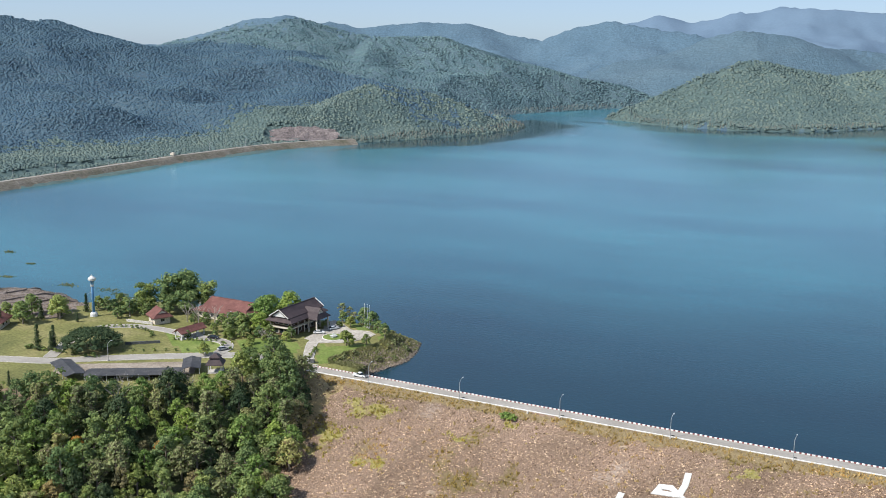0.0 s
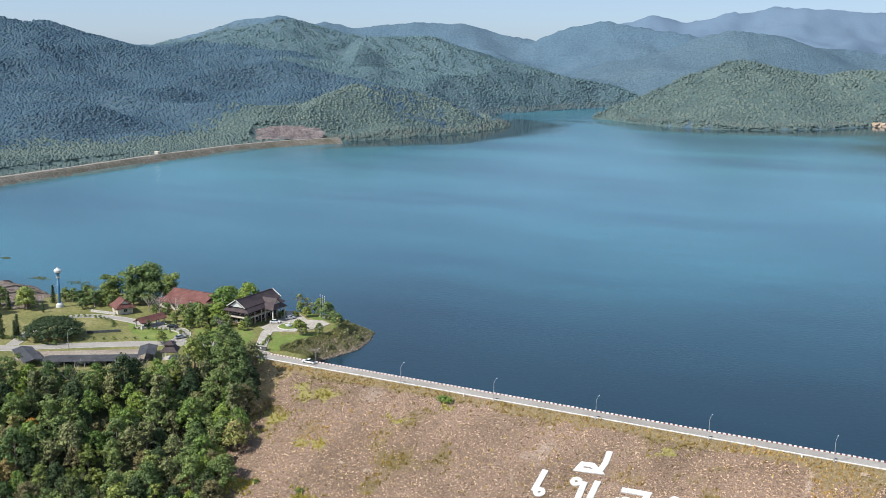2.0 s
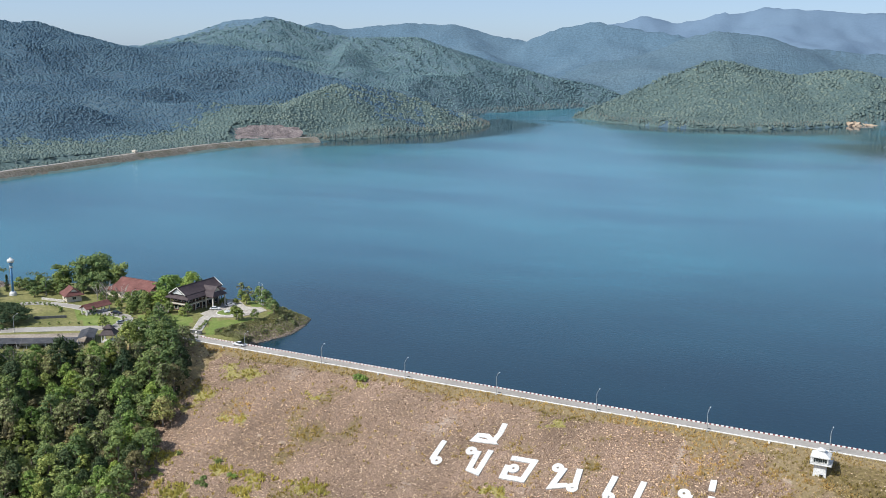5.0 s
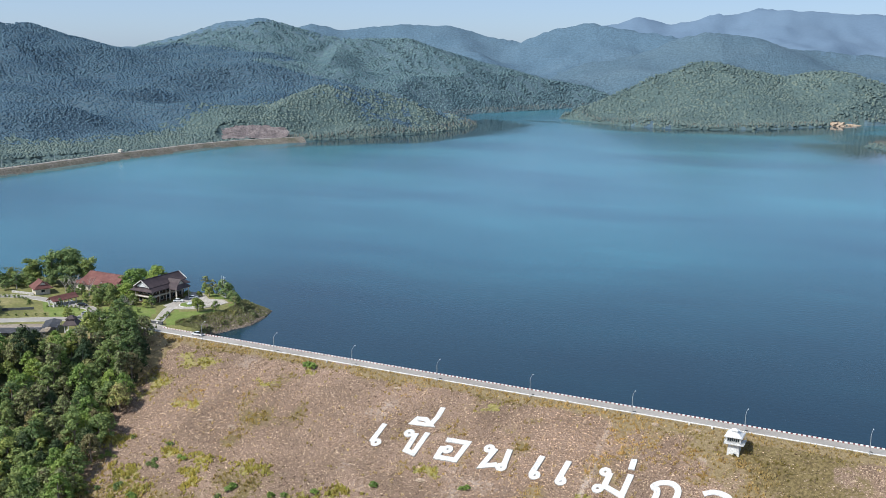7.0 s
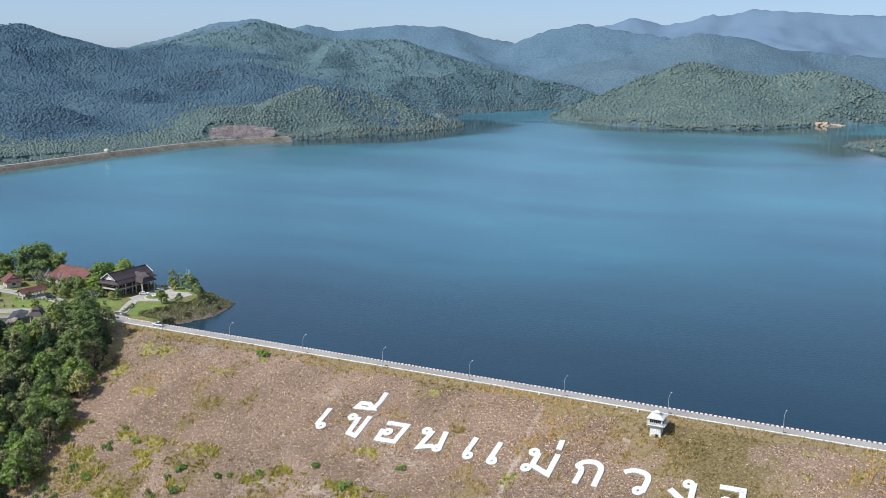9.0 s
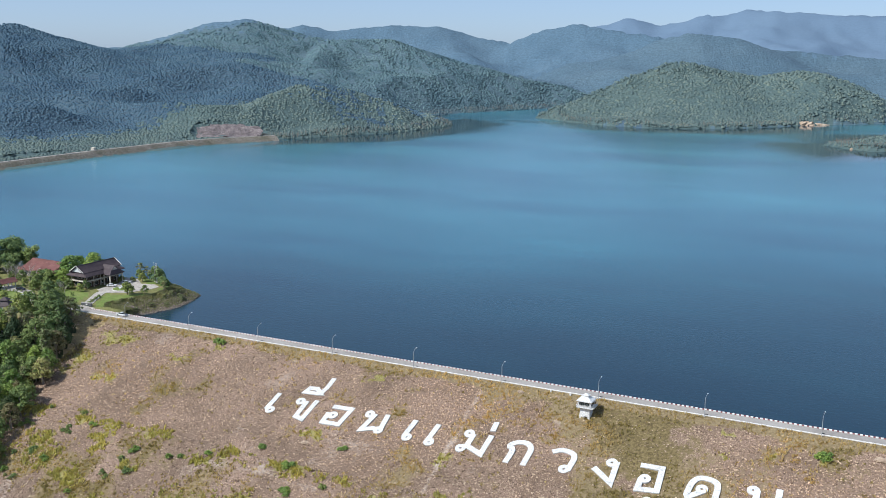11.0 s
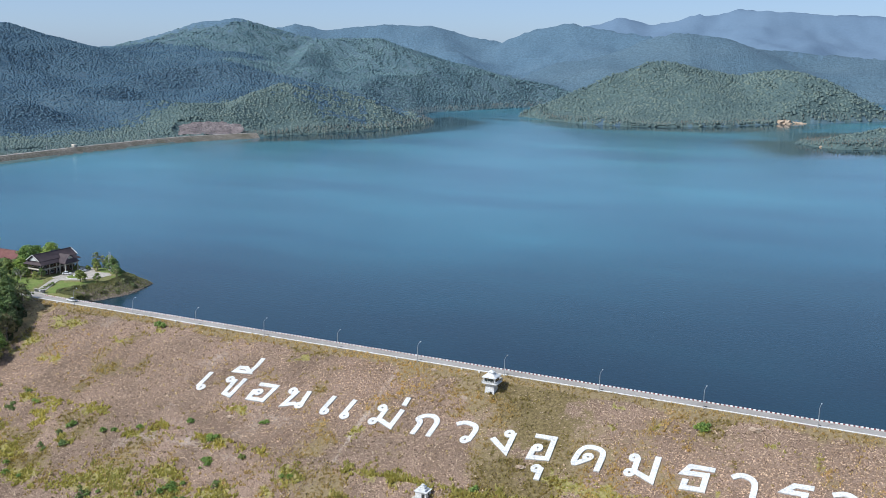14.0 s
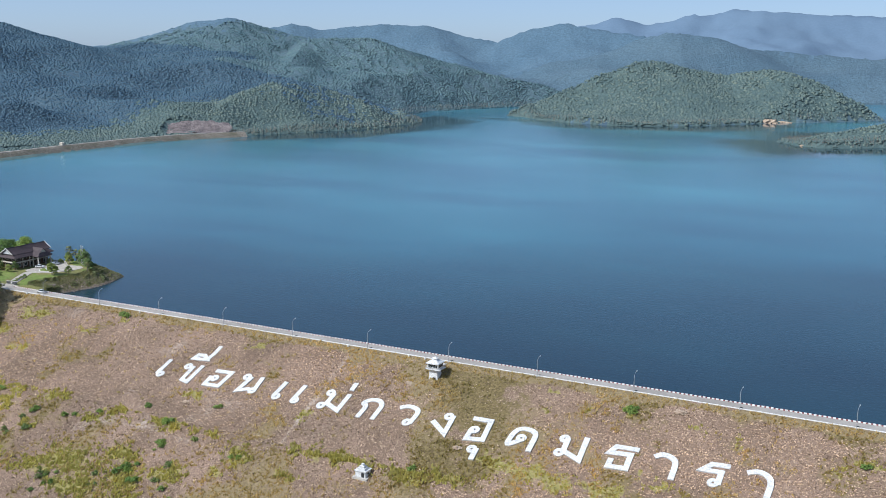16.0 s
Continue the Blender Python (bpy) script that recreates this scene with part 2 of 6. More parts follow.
M["leaf_deep"] = foliage("leaves_deep", (0.087, 0.136, 0.060), (0.143, 0.207, 0.080), (0.242, 0.298, 0.118), through=0.2)
M["leaf_mid"] = foliage("leaves_mid", (0.130, 0.179, 0.066), (0.207, 0.273, 0.099), (0.328, 0.375, 0.142), through=0.2)
M["leaf_olive"] = foliage("leaves_olive", (0.142, 0.105, 0.076), (0.234, 0.267, 0.116), (0.352, 0.368, 0.180), through=0.2)
M["leaf_bright"] = foliage("leaves_bright", (0.110, 0.188, 0.046), (0.193, 0.286, 0.075), (0.294, 0.377, 0.121), through=0.2)
M["leaf_lime"] = foliage("leaves_lime", (0.140, 0.183, 0.051), (0.225, 0.268, 0.081), (0.332, 0.353, 0.128), through=0.3)
M["leaf_dark"] = foliage("leaves_dark", (0.042, 0.071, 0.036), (0.068, 0.102, 0.049), (0.111, 0.142, 0.069), through=0.2)
M["leaf_dry"] = foliage("leaves_dry", (0.154, 0.123, 0.073), (0.242, 0.206, 0.108), (0.340, 0.298, 0.154), through=0.2)
M["leaf_rust"] = foliage("leaves_rust", (0.259, 0.121, 0.032), (0.421, 0.203, 0.049), (0.551, 0.308, 0.082), through=0.3)


# ---- small builders ----
def mesh_of(name, verts, faces, mats=(), index=None, smooth=False):
    me = bpy.data.meshes.new(name)
    me.from_pydata(verts, [], faces)
    for m in mats:
        me.materials.append(m)
    if index is not None:
        me.polygons.foreach_set("material_index", np.asarray(index, np.int32))
    if smooth:
        me.polygons.foreach_set("use_smooth", np.ones(len(me.polygons), bool))
    me.update()
    return me


def fast_mesh(name, verts, faces, mats=(), index=None, smooth=False):
    """A mesh from arrays; faces has three or four columns."""
    me = bpy.data.meshes.new(name)
    verts, faces = np.asarray(verts, np.float32), np.asarray(faces, np.int32)
    n, k = faces.shape
    me.vertices.add(len(verts))
    me.vertices.foreach_set("co", verts.ravel())
    me.loops.add(n * k)
    me.loops.foreach_set("vertex_index", faces.ravel())
    me.polygons.add(n)
    me.polygons.foreach_set("loop_start", np.arange(0, n * k, k, dtype=np.int32))
    me.polygons.foreach_set("loop_total", np.full(n, k, np.int32))
    for m in mats:
        me.materials.append(m)
    if index is not None:
        me.polygons.foreach_set("material_index", np.asarray(index, np.int32))
    me.polygons.foreach_set("use_smooth", np.full(n, smooth, bool))
    me.update(calc_edges=True)
    return me


def part(name, bm, mat, parent=None, label="", smooth=False):
    me = bpy.data.meshes.new(name)
    bm.to_mesh(me)
    bm.free()
    me.materials.append(mat)
    if smooth:
        me.polygons.foreach_set("use_smooth", np.ones(len(me.polygons), bool))
    ob = new(name, me)
    if parent is not None:
        ob.parent = parent
    if label:
        tagged(ob, label)
    return ob


def bm_box(sx, sy, sz, at=(0, 0, 0), bevel=0.0, turn=0.0, bm=None):
    """A box whose foot stands at `at`."""
    bm = bm or bmesh.new()
    m = Matrix.Translation((at[0], at[1], at[2] + sz / 2)) @ Matrix.Rotation(turn, 4, "Z") @ Matrix.Diagonal((sx, sy, sz, 1))
    r = bmesh.ops.create_cube(bm, size=1, matrix=m)
    if bevel:
        es = list({e for v in r["verts"] for e in v.link_edges})
        bmesh.ops.bevel(bm, geom=es, offset=bevel, segments=2, affect="EDGES")
    return bm


def bm_tube(points, radii, sides=8, bm=None, caps=True):
    """A tube along points with a radius at each."""
    bm = bm or bmesh.new()
    rings = []
    for i, p in enumerate(points):
        p = Vector(p)
        d = Vector(points[min(i + 1, len(points) - 1)]) - Vector(points[max(i - 1, 0)])
        q = d.to_track_quat("Z", "Y")
        rings.append([bm.verts.new(p + q @ Vector((radii[i] * math.cos(a), radii[i] * math.sin(a), 0))) for a in (2 * math.pi * k / sides for k in range(sides))])
    for a, b in zip(rings, rings[1:]):
        for k in range(sides):
            bm.faces.new((a[k], a[(k + 1) % sides], b[(k + 1) % sides], b[k]))
    if caps:
        bm.faces.new(rings[0][::-1])
        bm.faces.new(rings[-1])
    return bm


def bm_prism(poly, z0, z1, bm=None):
    """An upright prism over a plan polygon."""
    bm = bm or bmesh.new()
    lo, hi = [bm.verts.new((x, y, z0)) for x, y in poly], [bm.verts.new((x, y, z1)) for x, y in poly]
    bm.faces.new(hi)
    bm.faces.new(lo[::-1])
    for k in range(len(poly)):
        j = (k + 1) % len(poly)
        bm.faces.new((lo[k], lo[j], hi[j], hi[k]))
    bmesh.ops.recalc_face_normals(bm, faces=bm.faces)
    return bm


def empty(name, at=(0, 0, 0), turn=0.0):
    ob = new(name)
    ob.matrix_basis = pose(*at, 0, 0, turn)
    return ob


# ---- the lie of the land ----
CREST_Z, SLOPE = 5.0, 0.40
_rng = np.random.default_rng(5)
_LAT = _rng.random((256, 256))


def wave(x, y, size):
    """Smooth noise in 0..1, with features of about `size` metres."""
    u, v = np.asarray(x) / size + 71.3, np.asarray(y) / size + 37.7
    i, j = np.floor(u).astype(int), np.floor(v).astype(int)
    f, g = u - i, v - j
    f, g = f * f * (3 - 2 * f), g * g * (3 - 2 * g)
    a, b = _LAT[i % 256, j % 256], _LAT[(i + 1) % 256, j % 256]
    c, d = _LAT[i % 256, (j + 1) % 256], _LAT[(i + 1) % 256, (j + 1) % 256]
    return (a * (1 - f) + b * f) * (1 - g) + (c * (1 - f) + d * f) * g


# ridges: massif, flank slope, crest line
RIDGES = [
    (1, 0.21, [(-1790, 1100, 205), (-1749, 1156, 205), (-1697, 1223, 186), (-1665, 1260, 173), (-1632, 1296, 175), (-1601, 1340, 158), (-1594, 1437, 114), (-1629, 1573, 102), (-1603, 1681, 122), (-1519, 1703, 155), (-1422, 1720, 188), (-1335, 1751, 197), (-1271, 1749, 177), (-1181, 1739, 155), (-1048, 1732, 144)]),
    (1, 0.24, [(-1065, 1709, 141), (-993, 1719, 146), (-909, 1739, 144), (-821, 1701, 118), (-750, 1671, 96), (-665, 1634, 70), (-558, 1626, 40), (-492, 1684, 3)]),
    (1, 0.24, [(-1065, 1709, 138), (-990, 1560, 112), (-900, 1380, 80), (-800, 1180, 48)]),
]
RIDGES += [
    (1, 0.15, [(-1594, 1437, 107), (-1368, 1387, 102), (-1058, 1262, 64), (-832, 1127, 35), (-712, 1000, 24)]),
    (1, 0.20, [(-1632, 1290, 148), (-1400, 1080, 92), (-1150, 860, 36), (-950, 690, 6)]),
    (1, 0.22, [(-1335, 1751, 195), (-1290, 1560, 138), (-1190, 1440, 84)]),
    (0, 0.38, [(-641, 790, 22), (-630, 839, 31), (-642, 926, 54), (-634, 986, 66), (-600, 1057, 60), (-537, 1083, 40), (-455, 1081, 23), (-408, 1065, 12)]),
    (3, 0.31, [(-2364, 3003, 178), (-2237, 3099, 202), (-2153, 3159, 227), (-2048, 3229, 204), (-1871, 3338, 221), (-1669, 3413, 228), (-1561, 3445, 195), (-1363, 3479, 155)]),
]
RIDGES += [
    (3, 0.31, [(-1363, 3479, 155), (-1269, 3517, 196), (-1129, 3602, 237), (-1002, 3560, 213), (-768, 3524, 182)]),
    (2, 0.30, [(-631, 2102, 4), (-582, 2172, 46), (-523, 2243, 84), (-461, 2312, 77)]),
    (2, 0.26, [(-543, 2497, 102), (-457, 2520, 164), (-398, 2533, 178), (-295, 2555, 164), (-229, 2617, 137), (-162, 2677, 127), (49, 2748, 110), (302, 2803, 92), (900, 2900, 90)]),
]
RIDGES += [
    (4, 0.31, [(-1257, 4108, 227), (-1094, 4212, 273), (-960, 4249, 241), (-841, 4279, 260), (-764, 4316, 293), (-685, 4353, 288), (-581, 4383, 315), (-476, 4400, 326), (-406, 4410, 315), (-267, 4427, 301), (-68, 4444, 281), (322, 4453, 250), (900, 4400, 220)]),
    (0, 0.33, [(-395, 1422, 0), (-358, 1466, 26), (-319, 1510, 58), (-269, 1556, 83), (-226, 1603, 106), (-180, 1619, 101), (-131, 1639, 87), (-63, 1661, 76), (4, 1680, 85), (42, 1684, 88), (82, 1677, 74), (120, 1670, 50), (176, 1652, 15)]),
]
RIDGES += [
    (0, 0.35, [(132, 1072, 1), (172, 1117, 9), (217, 1162, 17), (248, 1184, 24), (326, 1206, 31), (450, 1230, 28)]),
]
# shorelines, each round a piece of land
MAINLAND = [
    (-5000, -5000), (-5000, 5000), (5000, 5000), (5000, 2500), (2500, 2450), (600, 2420), (100, 2360), (-150, 2200), (-300, 2000), (-400, 1850), (-480, 1760),
    (-524, 1674), (-560, 1570), (-600, 1450), (-600, 1320), (-520, 1230), (-466, 1185), (-450, 1120), (-452, 1038), (-470, 980), (-499, 900), (-547, 794),
    (-575, 680), (-572, 500), (-566, 420), (-562, 330), (-560, 230), (-520, 130), (-420, 60), (-330, 36), (-270, 41), (-243, 55), (-213, 43), (-204, 56), (-190, 62),
    (-165, 66), (-140, 64), (-118, 67), (-100, 71), (-84, 76), (-66, 72), (-49, 66), (-45.5, 57), (-43, 42), (-45, 32), (-48, 22), (-48, 17.5), (5000, 17.5), (5000, -5000),
]
PENINSULA = [(-410, 1410), (-330, 1340), (-254, 1292), (-162, 1270), (-107, 1285), (-18, 1362), (44, 1462), (110, 1535), (175, 1600), (215, 1650), (160, 1720), (0, 1790), (-200, 1760), (-330, 1640)]
ISLAND = [(124, 1094), (150, 1055), (184, 1036), (257, 1078), (360, 1120), (520, 1150), (520, 1290), (300, 1290), (180, 1200)]


FAR_CREST = [(-572, 170), (-575, 284), (-581, 381), (-592, 518), (-592, 640), (-583, 700), (-566, 745), (-540, 790)]


def signed_distance(X, Y, poly):
    """Metres to the outline of poly: positive inside."""
    best, inside = np.full(X.shape, 1e9), np.zeros(X.shape, bool)
    for (ax, ay), (bx, by) in zip(poly, poly[1:] + poly[:1]):
        dx, dy = bx - ax, by - ay
        t = np.clip(((X - ax) * dx + (Y - ay) * dy) / (dx * dx + dy * dy), 0, 1)
        best = np.minimum(best, np.hypot(X - ax - t * dx, Y - ay - t * dy))
        if ay != by:
            inside ^= ((ay > Y) != (by > Y)) & (X < (bx - ax) * (Y - ay) / (by - ay) + ax)
    return np.where(inside, best, -best)


def grounds_z(X, Y):
    """The level of the grounds: they come down to the crest road at the gate."""
    return 6.0 - np.clip((np.asarray(X) + 78) / 17, 0, 1) * np.clip((16 - np.asarray(Y)) / 8, 0, 1)


def terraces(X, Y):
    """The stepped quarry face: place along and across it, and the height of its steps."""
    u, v = (X + 595) * 0.82 + (Y - 776) * 0.57, (Y - 776) * 0.82 - (X + 595) * 0.57
    back = np.clip((v + 14) / 6.5, 0, 5.2)
    step = np.floor(back)
    return u, v, 6 + 2.5 * step + np.clip((back - step) * 4 - 3, 0, 1) * 2.5


def in_quarry(along, across):
    """The bare cut: an arched top edge, ragged all round."""
    top = 23 - 11 * (np.abs(along + 11) / 44) ** 2 + 7 * (wave(along, across, 9) - 0.5)
    return (np.abs(along + 11) < 45 + 8 * (wave(along + 40, across, 7) - 0.5)) & (across > -34) & (across < top)


def land(X, Y):
    """Height of the ground, the haze tone class of its forest, and the distance to the shore."""
    X, Y = np.asarray(X, float), np.asarray(Y, float)
    sd = np.maximum(np.maximum(signed_distance(X, Y, MAINLAND), signed_distance(X, Y, PENINSULA)), signed_distance(X, Y, ISLAND))
    sd = sd + np.where(Y > 150, (wave(X, Y, 40) - 0.5) * 14, (wave(X, Y, 9) - 0.5) * 3.0 * (Y > 19))
    far = Y > 150
    h = np.where(far, 3.0 + 9 * wave(X, Y, 90), 6.0)
    # distance from the hub picks how much haze the forest colour holds
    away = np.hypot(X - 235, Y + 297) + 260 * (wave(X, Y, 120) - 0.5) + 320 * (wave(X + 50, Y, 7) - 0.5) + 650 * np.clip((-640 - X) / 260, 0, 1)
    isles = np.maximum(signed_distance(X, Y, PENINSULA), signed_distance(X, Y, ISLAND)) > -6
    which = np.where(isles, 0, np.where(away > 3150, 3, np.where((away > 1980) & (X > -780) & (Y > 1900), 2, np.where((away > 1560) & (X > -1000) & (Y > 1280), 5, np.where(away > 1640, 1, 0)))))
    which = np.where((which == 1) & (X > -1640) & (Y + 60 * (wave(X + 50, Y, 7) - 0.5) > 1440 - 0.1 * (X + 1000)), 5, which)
    hx, hy = X[far], Y[far]
    fh, fw = h[far], which[far]
    gully = 1 + 0.34 * (wave(hx, hy, 190) - 0.5) + 0.16 * (wave(hx + 900, hy, 80) - 0.5)
    bumps = (wave(hx, hy, 60) - 0.5) * 4
    for massif, slope, line in RIDGES:
        top = np.full(hx.shape, -1e9)
        for (ax, ay, az), (bx, by, bz) in zip(line, line[1:]):
            dx, dy = bx - ax, by - ay
            t = np.clip(((hx - ax) * dx + (hy - ay) * dy) / (dx * dx + dy * dy), 0, 1)
            d = np.hypot(hx - ax - t * dx, hy - ay - t * dy)
            top = np.maximum(top, az + t * (bz - az) - gully * (0.6 * slope * d + 260 * slope * (1 - np.exp(-(np.sqrt(d * d + 400) - 20) / 230))))
        top = top + bumps * np.clip(top / 60, 0, 1)
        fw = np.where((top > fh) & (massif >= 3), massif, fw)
        fh = np.maximum(fh, top)
    h[far], which[far] = fh, fw
    crest = np.full(X.shape, 1e9)
    for (ax, ay), (bx, by) in zip(FAR_CREST, FAR_CREST[1:]):
        dx, dy = bx - ax, by - ay
        t = np.clip(((X - ax) * dx + (Y - ay) * dy) / (dx * dx + dy * dy), 0, 1)
        crest = np.minimum(crest, np.hypot(X - ax - t * dx, Y - ay - t * dy))
    h = np.where(far & (crest < 34) & (Y < 800), np.minimum(h, np.where(X < np.interp(Y, [p[1] for p in FAR_CREST], [p[0] for p in FAR_CREST]), 5.0, 0.5 + 0.1 * crest)), h)
    along, across, cut = terraces(X, Y)
    cut = cut - 2.0 + 0.75 * np.maximum(across - 20, 0) + 0.9 * np.maximum(np.abs(along) - 50, 0)
    h = np.where(far & (np.abs(along) < 140) & (across > -36) & (across < 160), np.minimum(h, cut), h)
    # near land: the abutment meets the embankment and rises towards the grounds
    dam = CREST_Z - SLOPE * np.maximum(0, 0.8 - Y)
    hill = np.minimum(6 - 0.18 * np.maximum(0, -62 - Y), dam + 0.30 * np.maximum(0, -44 - X) + 0.5)
    near = np.where(Y < 19, np.where(X > -44, dam - 1.2, hill), 6.0)
    near = np.where((X > -46) & (Y > 7.0) & (Y < 19), 3.4 - 1.25 * (Y - 7.0), near)
    near = np.where((X > -60) & (Y > -3) & (Y <= np.where(X > -46, 7.0, 9.3)), np.minimum(4.4, dam - 0.8), near)
    near = np.where((Y > -8) & (X <= -60), grounds_z(X, Y) - 0.02, near)
    near = np.where((Y >= 10.5) & (Y < 19) & (X > -60) & (X <= -46), 5.2, near)
    h = np.where(far, h, np.maximum(near, -45.0))
    shore = np.where(far, np.where(isles, 0.9, 0.5) * sd, np.where(Y < 19.0, 1e3, 0.42 * sd))
    h = np.where(sd > 0, np.minimum(h, shore), np.maximum(-12, 0.4 * sd - 0.3))
    return h, which, sd


def lerp_steps(stops):
    """Values at uneven steps: (from, to, count) stretches."""
    return np.concatenate([np.linspace(a, b, n, endpoint=False) for a, b, n in stops])


# the wood below the dam road
WOOD = [(-62, -6), (-49, -12), (-43, -28), (-36, -46), (-27, -62), (-20, -80), (-18, -105), (-175, -105), (-172, -84), (-143, -74), (-119, -62), (-96, -47), (-78, -28), (-69, -13)]
HUB = (235.0, -297.0)
radii = np.concatenate([[1.0, 60, 120, 170], np.geomspace(200, 4950, 310)])
angles = np.radians(np.concatenate([np.linspace(-35, 72, 430), lerp_steps([(72.5, 324.8, 90)])]))
A, Rr = np.meshgrid(angles, radii)
GX, GY = HUB[0] - Rr * np.sin(A), HUB[1] + Rr * np.cos(A)
GZ, GM, GS = land(GX, GY)
GZ = GZ + np.where((Rr > 1900) & (GZ > 12), np.random.default_rng(3).uniform(-2.6, 2.6, GZ.shape) * np.clip(Rr / 3000, 0.6, 1.2), 0)
na, nr = len(angles), len(radii)
ii = np.arange(nr - 1)[:, None] * na
kk = np.arange(na)[None, :]
quads = np.stack([ii + kk, ii + (kk + 1) % na, ii + na + (kk + 1) % na, ii + na + kk], -1).reshape(-1, 4)
fx, fy, fz = GX.ravel()[quads].mean(1), GY.ravel()[quads].mean(1), GZ.ravel()[quads].mean(1)
fm, fs = GM.ravel()[quads[:, 0]], GS.ravel()[quads].mean(1)
resort = (fy < 150) & (fx > -330) & (fy > -62 + 0 * fx)
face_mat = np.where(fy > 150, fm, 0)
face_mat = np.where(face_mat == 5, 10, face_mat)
face_mat = np.where(resort, 5, face_mat)
for lawn in ([(-64, 11), (-70, 21), (-73, 28.5), (-66, 30.5), (-60, 35), (-56, 41), (-53, 33), (-53.5, 20), (-56, 12)], [(-61, 52), (-59, 46), (-61.5, 40.5), (-56, 44), (-54, 50), (-60, 60), (-76, 64), (-82, 60), (-73, 53), (-67, 55)], [(-104, 11), (-126, 11), (-136, 12), (-128, 4), (-112, -5.5), (-103, 0)], [(-74, 12), (-80, 8), (-96, 6), (-99, 12), (-105, 17), (-98, 26), (-86, 27), (-79, 24)]):
    face_mat = np.where(signed_distance(fx, fy, lawn) > 0, 7, face_mat)
face_mat = np.where((fy < 150) & (fs < 7) & (fy > 19) & (face_mat == 5), 6, face_mat)
face_mat = np.where((fy < 150) & (face_mat == 0), 6, face_mat)
face_mat = np.where((fy < 150) & (fy > -32) & (fs > -2) & (fs < 40) & (fx < -197 - 0.35 * (fy - 20)), 8, face_mat)
face_mat = np.where((fy < 0) & (fx > -72 - 0.3 * np.maximum(0, -8 - fy)), 9, face_mat)
face_mat = np.where((signed_distance(fx, fy, WOOD) > 1.0) & (fy < 0), 11, face_mat)
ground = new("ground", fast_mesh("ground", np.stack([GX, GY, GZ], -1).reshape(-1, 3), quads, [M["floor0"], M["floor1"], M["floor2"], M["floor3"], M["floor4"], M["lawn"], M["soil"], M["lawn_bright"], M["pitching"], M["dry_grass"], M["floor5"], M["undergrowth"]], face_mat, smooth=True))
tagged(ground, "forested hills, lawns and shore round a reservoir", "ground", kind="structure")

# ---- the reservoir ----
water_mat = material("lake_water", 0.17, 0.6)
wb = water_mat.node_tree.nodes["Principled BSDF"]
wb.inputs["IOR"].default_value = 1.33
wind = noise_tex(water_mat, 0.0042, 5.0, 0.55, (0.55, 1.25, 1.0))
hue = ramp(water_mat, wind, [(0.38, (0.024, 0.112, 0.166)), (0.62, (0.048, 0.200, 0.256))])
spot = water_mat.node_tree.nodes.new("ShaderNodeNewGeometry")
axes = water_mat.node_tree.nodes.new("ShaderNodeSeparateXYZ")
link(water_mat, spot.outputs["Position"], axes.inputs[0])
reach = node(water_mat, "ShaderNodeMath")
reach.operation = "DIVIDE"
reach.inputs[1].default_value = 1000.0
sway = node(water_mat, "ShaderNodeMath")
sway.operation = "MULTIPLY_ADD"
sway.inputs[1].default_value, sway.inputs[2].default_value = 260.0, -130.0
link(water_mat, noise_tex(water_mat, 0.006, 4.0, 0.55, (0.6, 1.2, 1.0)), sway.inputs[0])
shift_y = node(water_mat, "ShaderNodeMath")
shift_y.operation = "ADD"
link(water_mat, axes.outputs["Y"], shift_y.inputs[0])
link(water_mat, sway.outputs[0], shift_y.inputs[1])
# skew along x, fitted to where the camera sees darker water
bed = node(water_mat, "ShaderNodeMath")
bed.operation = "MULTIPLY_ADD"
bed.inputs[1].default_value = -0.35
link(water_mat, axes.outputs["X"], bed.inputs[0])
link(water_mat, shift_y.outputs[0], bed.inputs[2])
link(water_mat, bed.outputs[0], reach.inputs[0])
# base colour darkened towards the dam, painting in the weaker reflection at steep view
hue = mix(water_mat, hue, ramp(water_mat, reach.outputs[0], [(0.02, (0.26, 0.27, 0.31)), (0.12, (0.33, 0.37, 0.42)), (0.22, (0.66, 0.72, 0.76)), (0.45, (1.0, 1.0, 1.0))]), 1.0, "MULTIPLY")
# smoother water by wooded shores; base colour darkened to stand in for hill reflections
lee_reflection = water_mat.node_tree.nodes.new("ShaderNodeVertexColor")
lee_reflection.layer_name = "still_reflection"
base(water_mat, mix(water_mat, hue, (0.014, 0.040, 0.056), lee_reflection.outputs["Color"]))
gloss = ramp(water_mat, lee_reflection.outputs["Color"], [(0.0, (0.17, 0.17, 0.17)), (1.0, (0.06, 0.06, 0.06))])
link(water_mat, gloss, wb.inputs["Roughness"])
rip = noise_tex(water_mat, 0.55, 3.0, 0.6)
wb_b = node(water_mat, "ShaderNodeBump", Strength=0.25, Distance=0.35)
link(water_mat, rip, wb_b.inputs["Height"])
link(water_mat, ramp(water_mat, lee_reflection.outputs["Color"], [(0.0, (0.25, 0.25, 0.25)), (1.0, (0.06, 0.06, 0.06))]), wb_b.inputs["Strength"])
link(water_mat, wb_b.outputs[0], wb.inputs["Normal"])
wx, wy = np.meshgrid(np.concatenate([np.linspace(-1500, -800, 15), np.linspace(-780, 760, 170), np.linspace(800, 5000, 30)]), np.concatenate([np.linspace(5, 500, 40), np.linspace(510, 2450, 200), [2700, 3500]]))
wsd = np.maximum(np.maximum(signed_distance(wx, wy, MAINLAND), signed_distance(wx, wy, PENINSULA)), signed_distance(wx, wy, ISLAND))
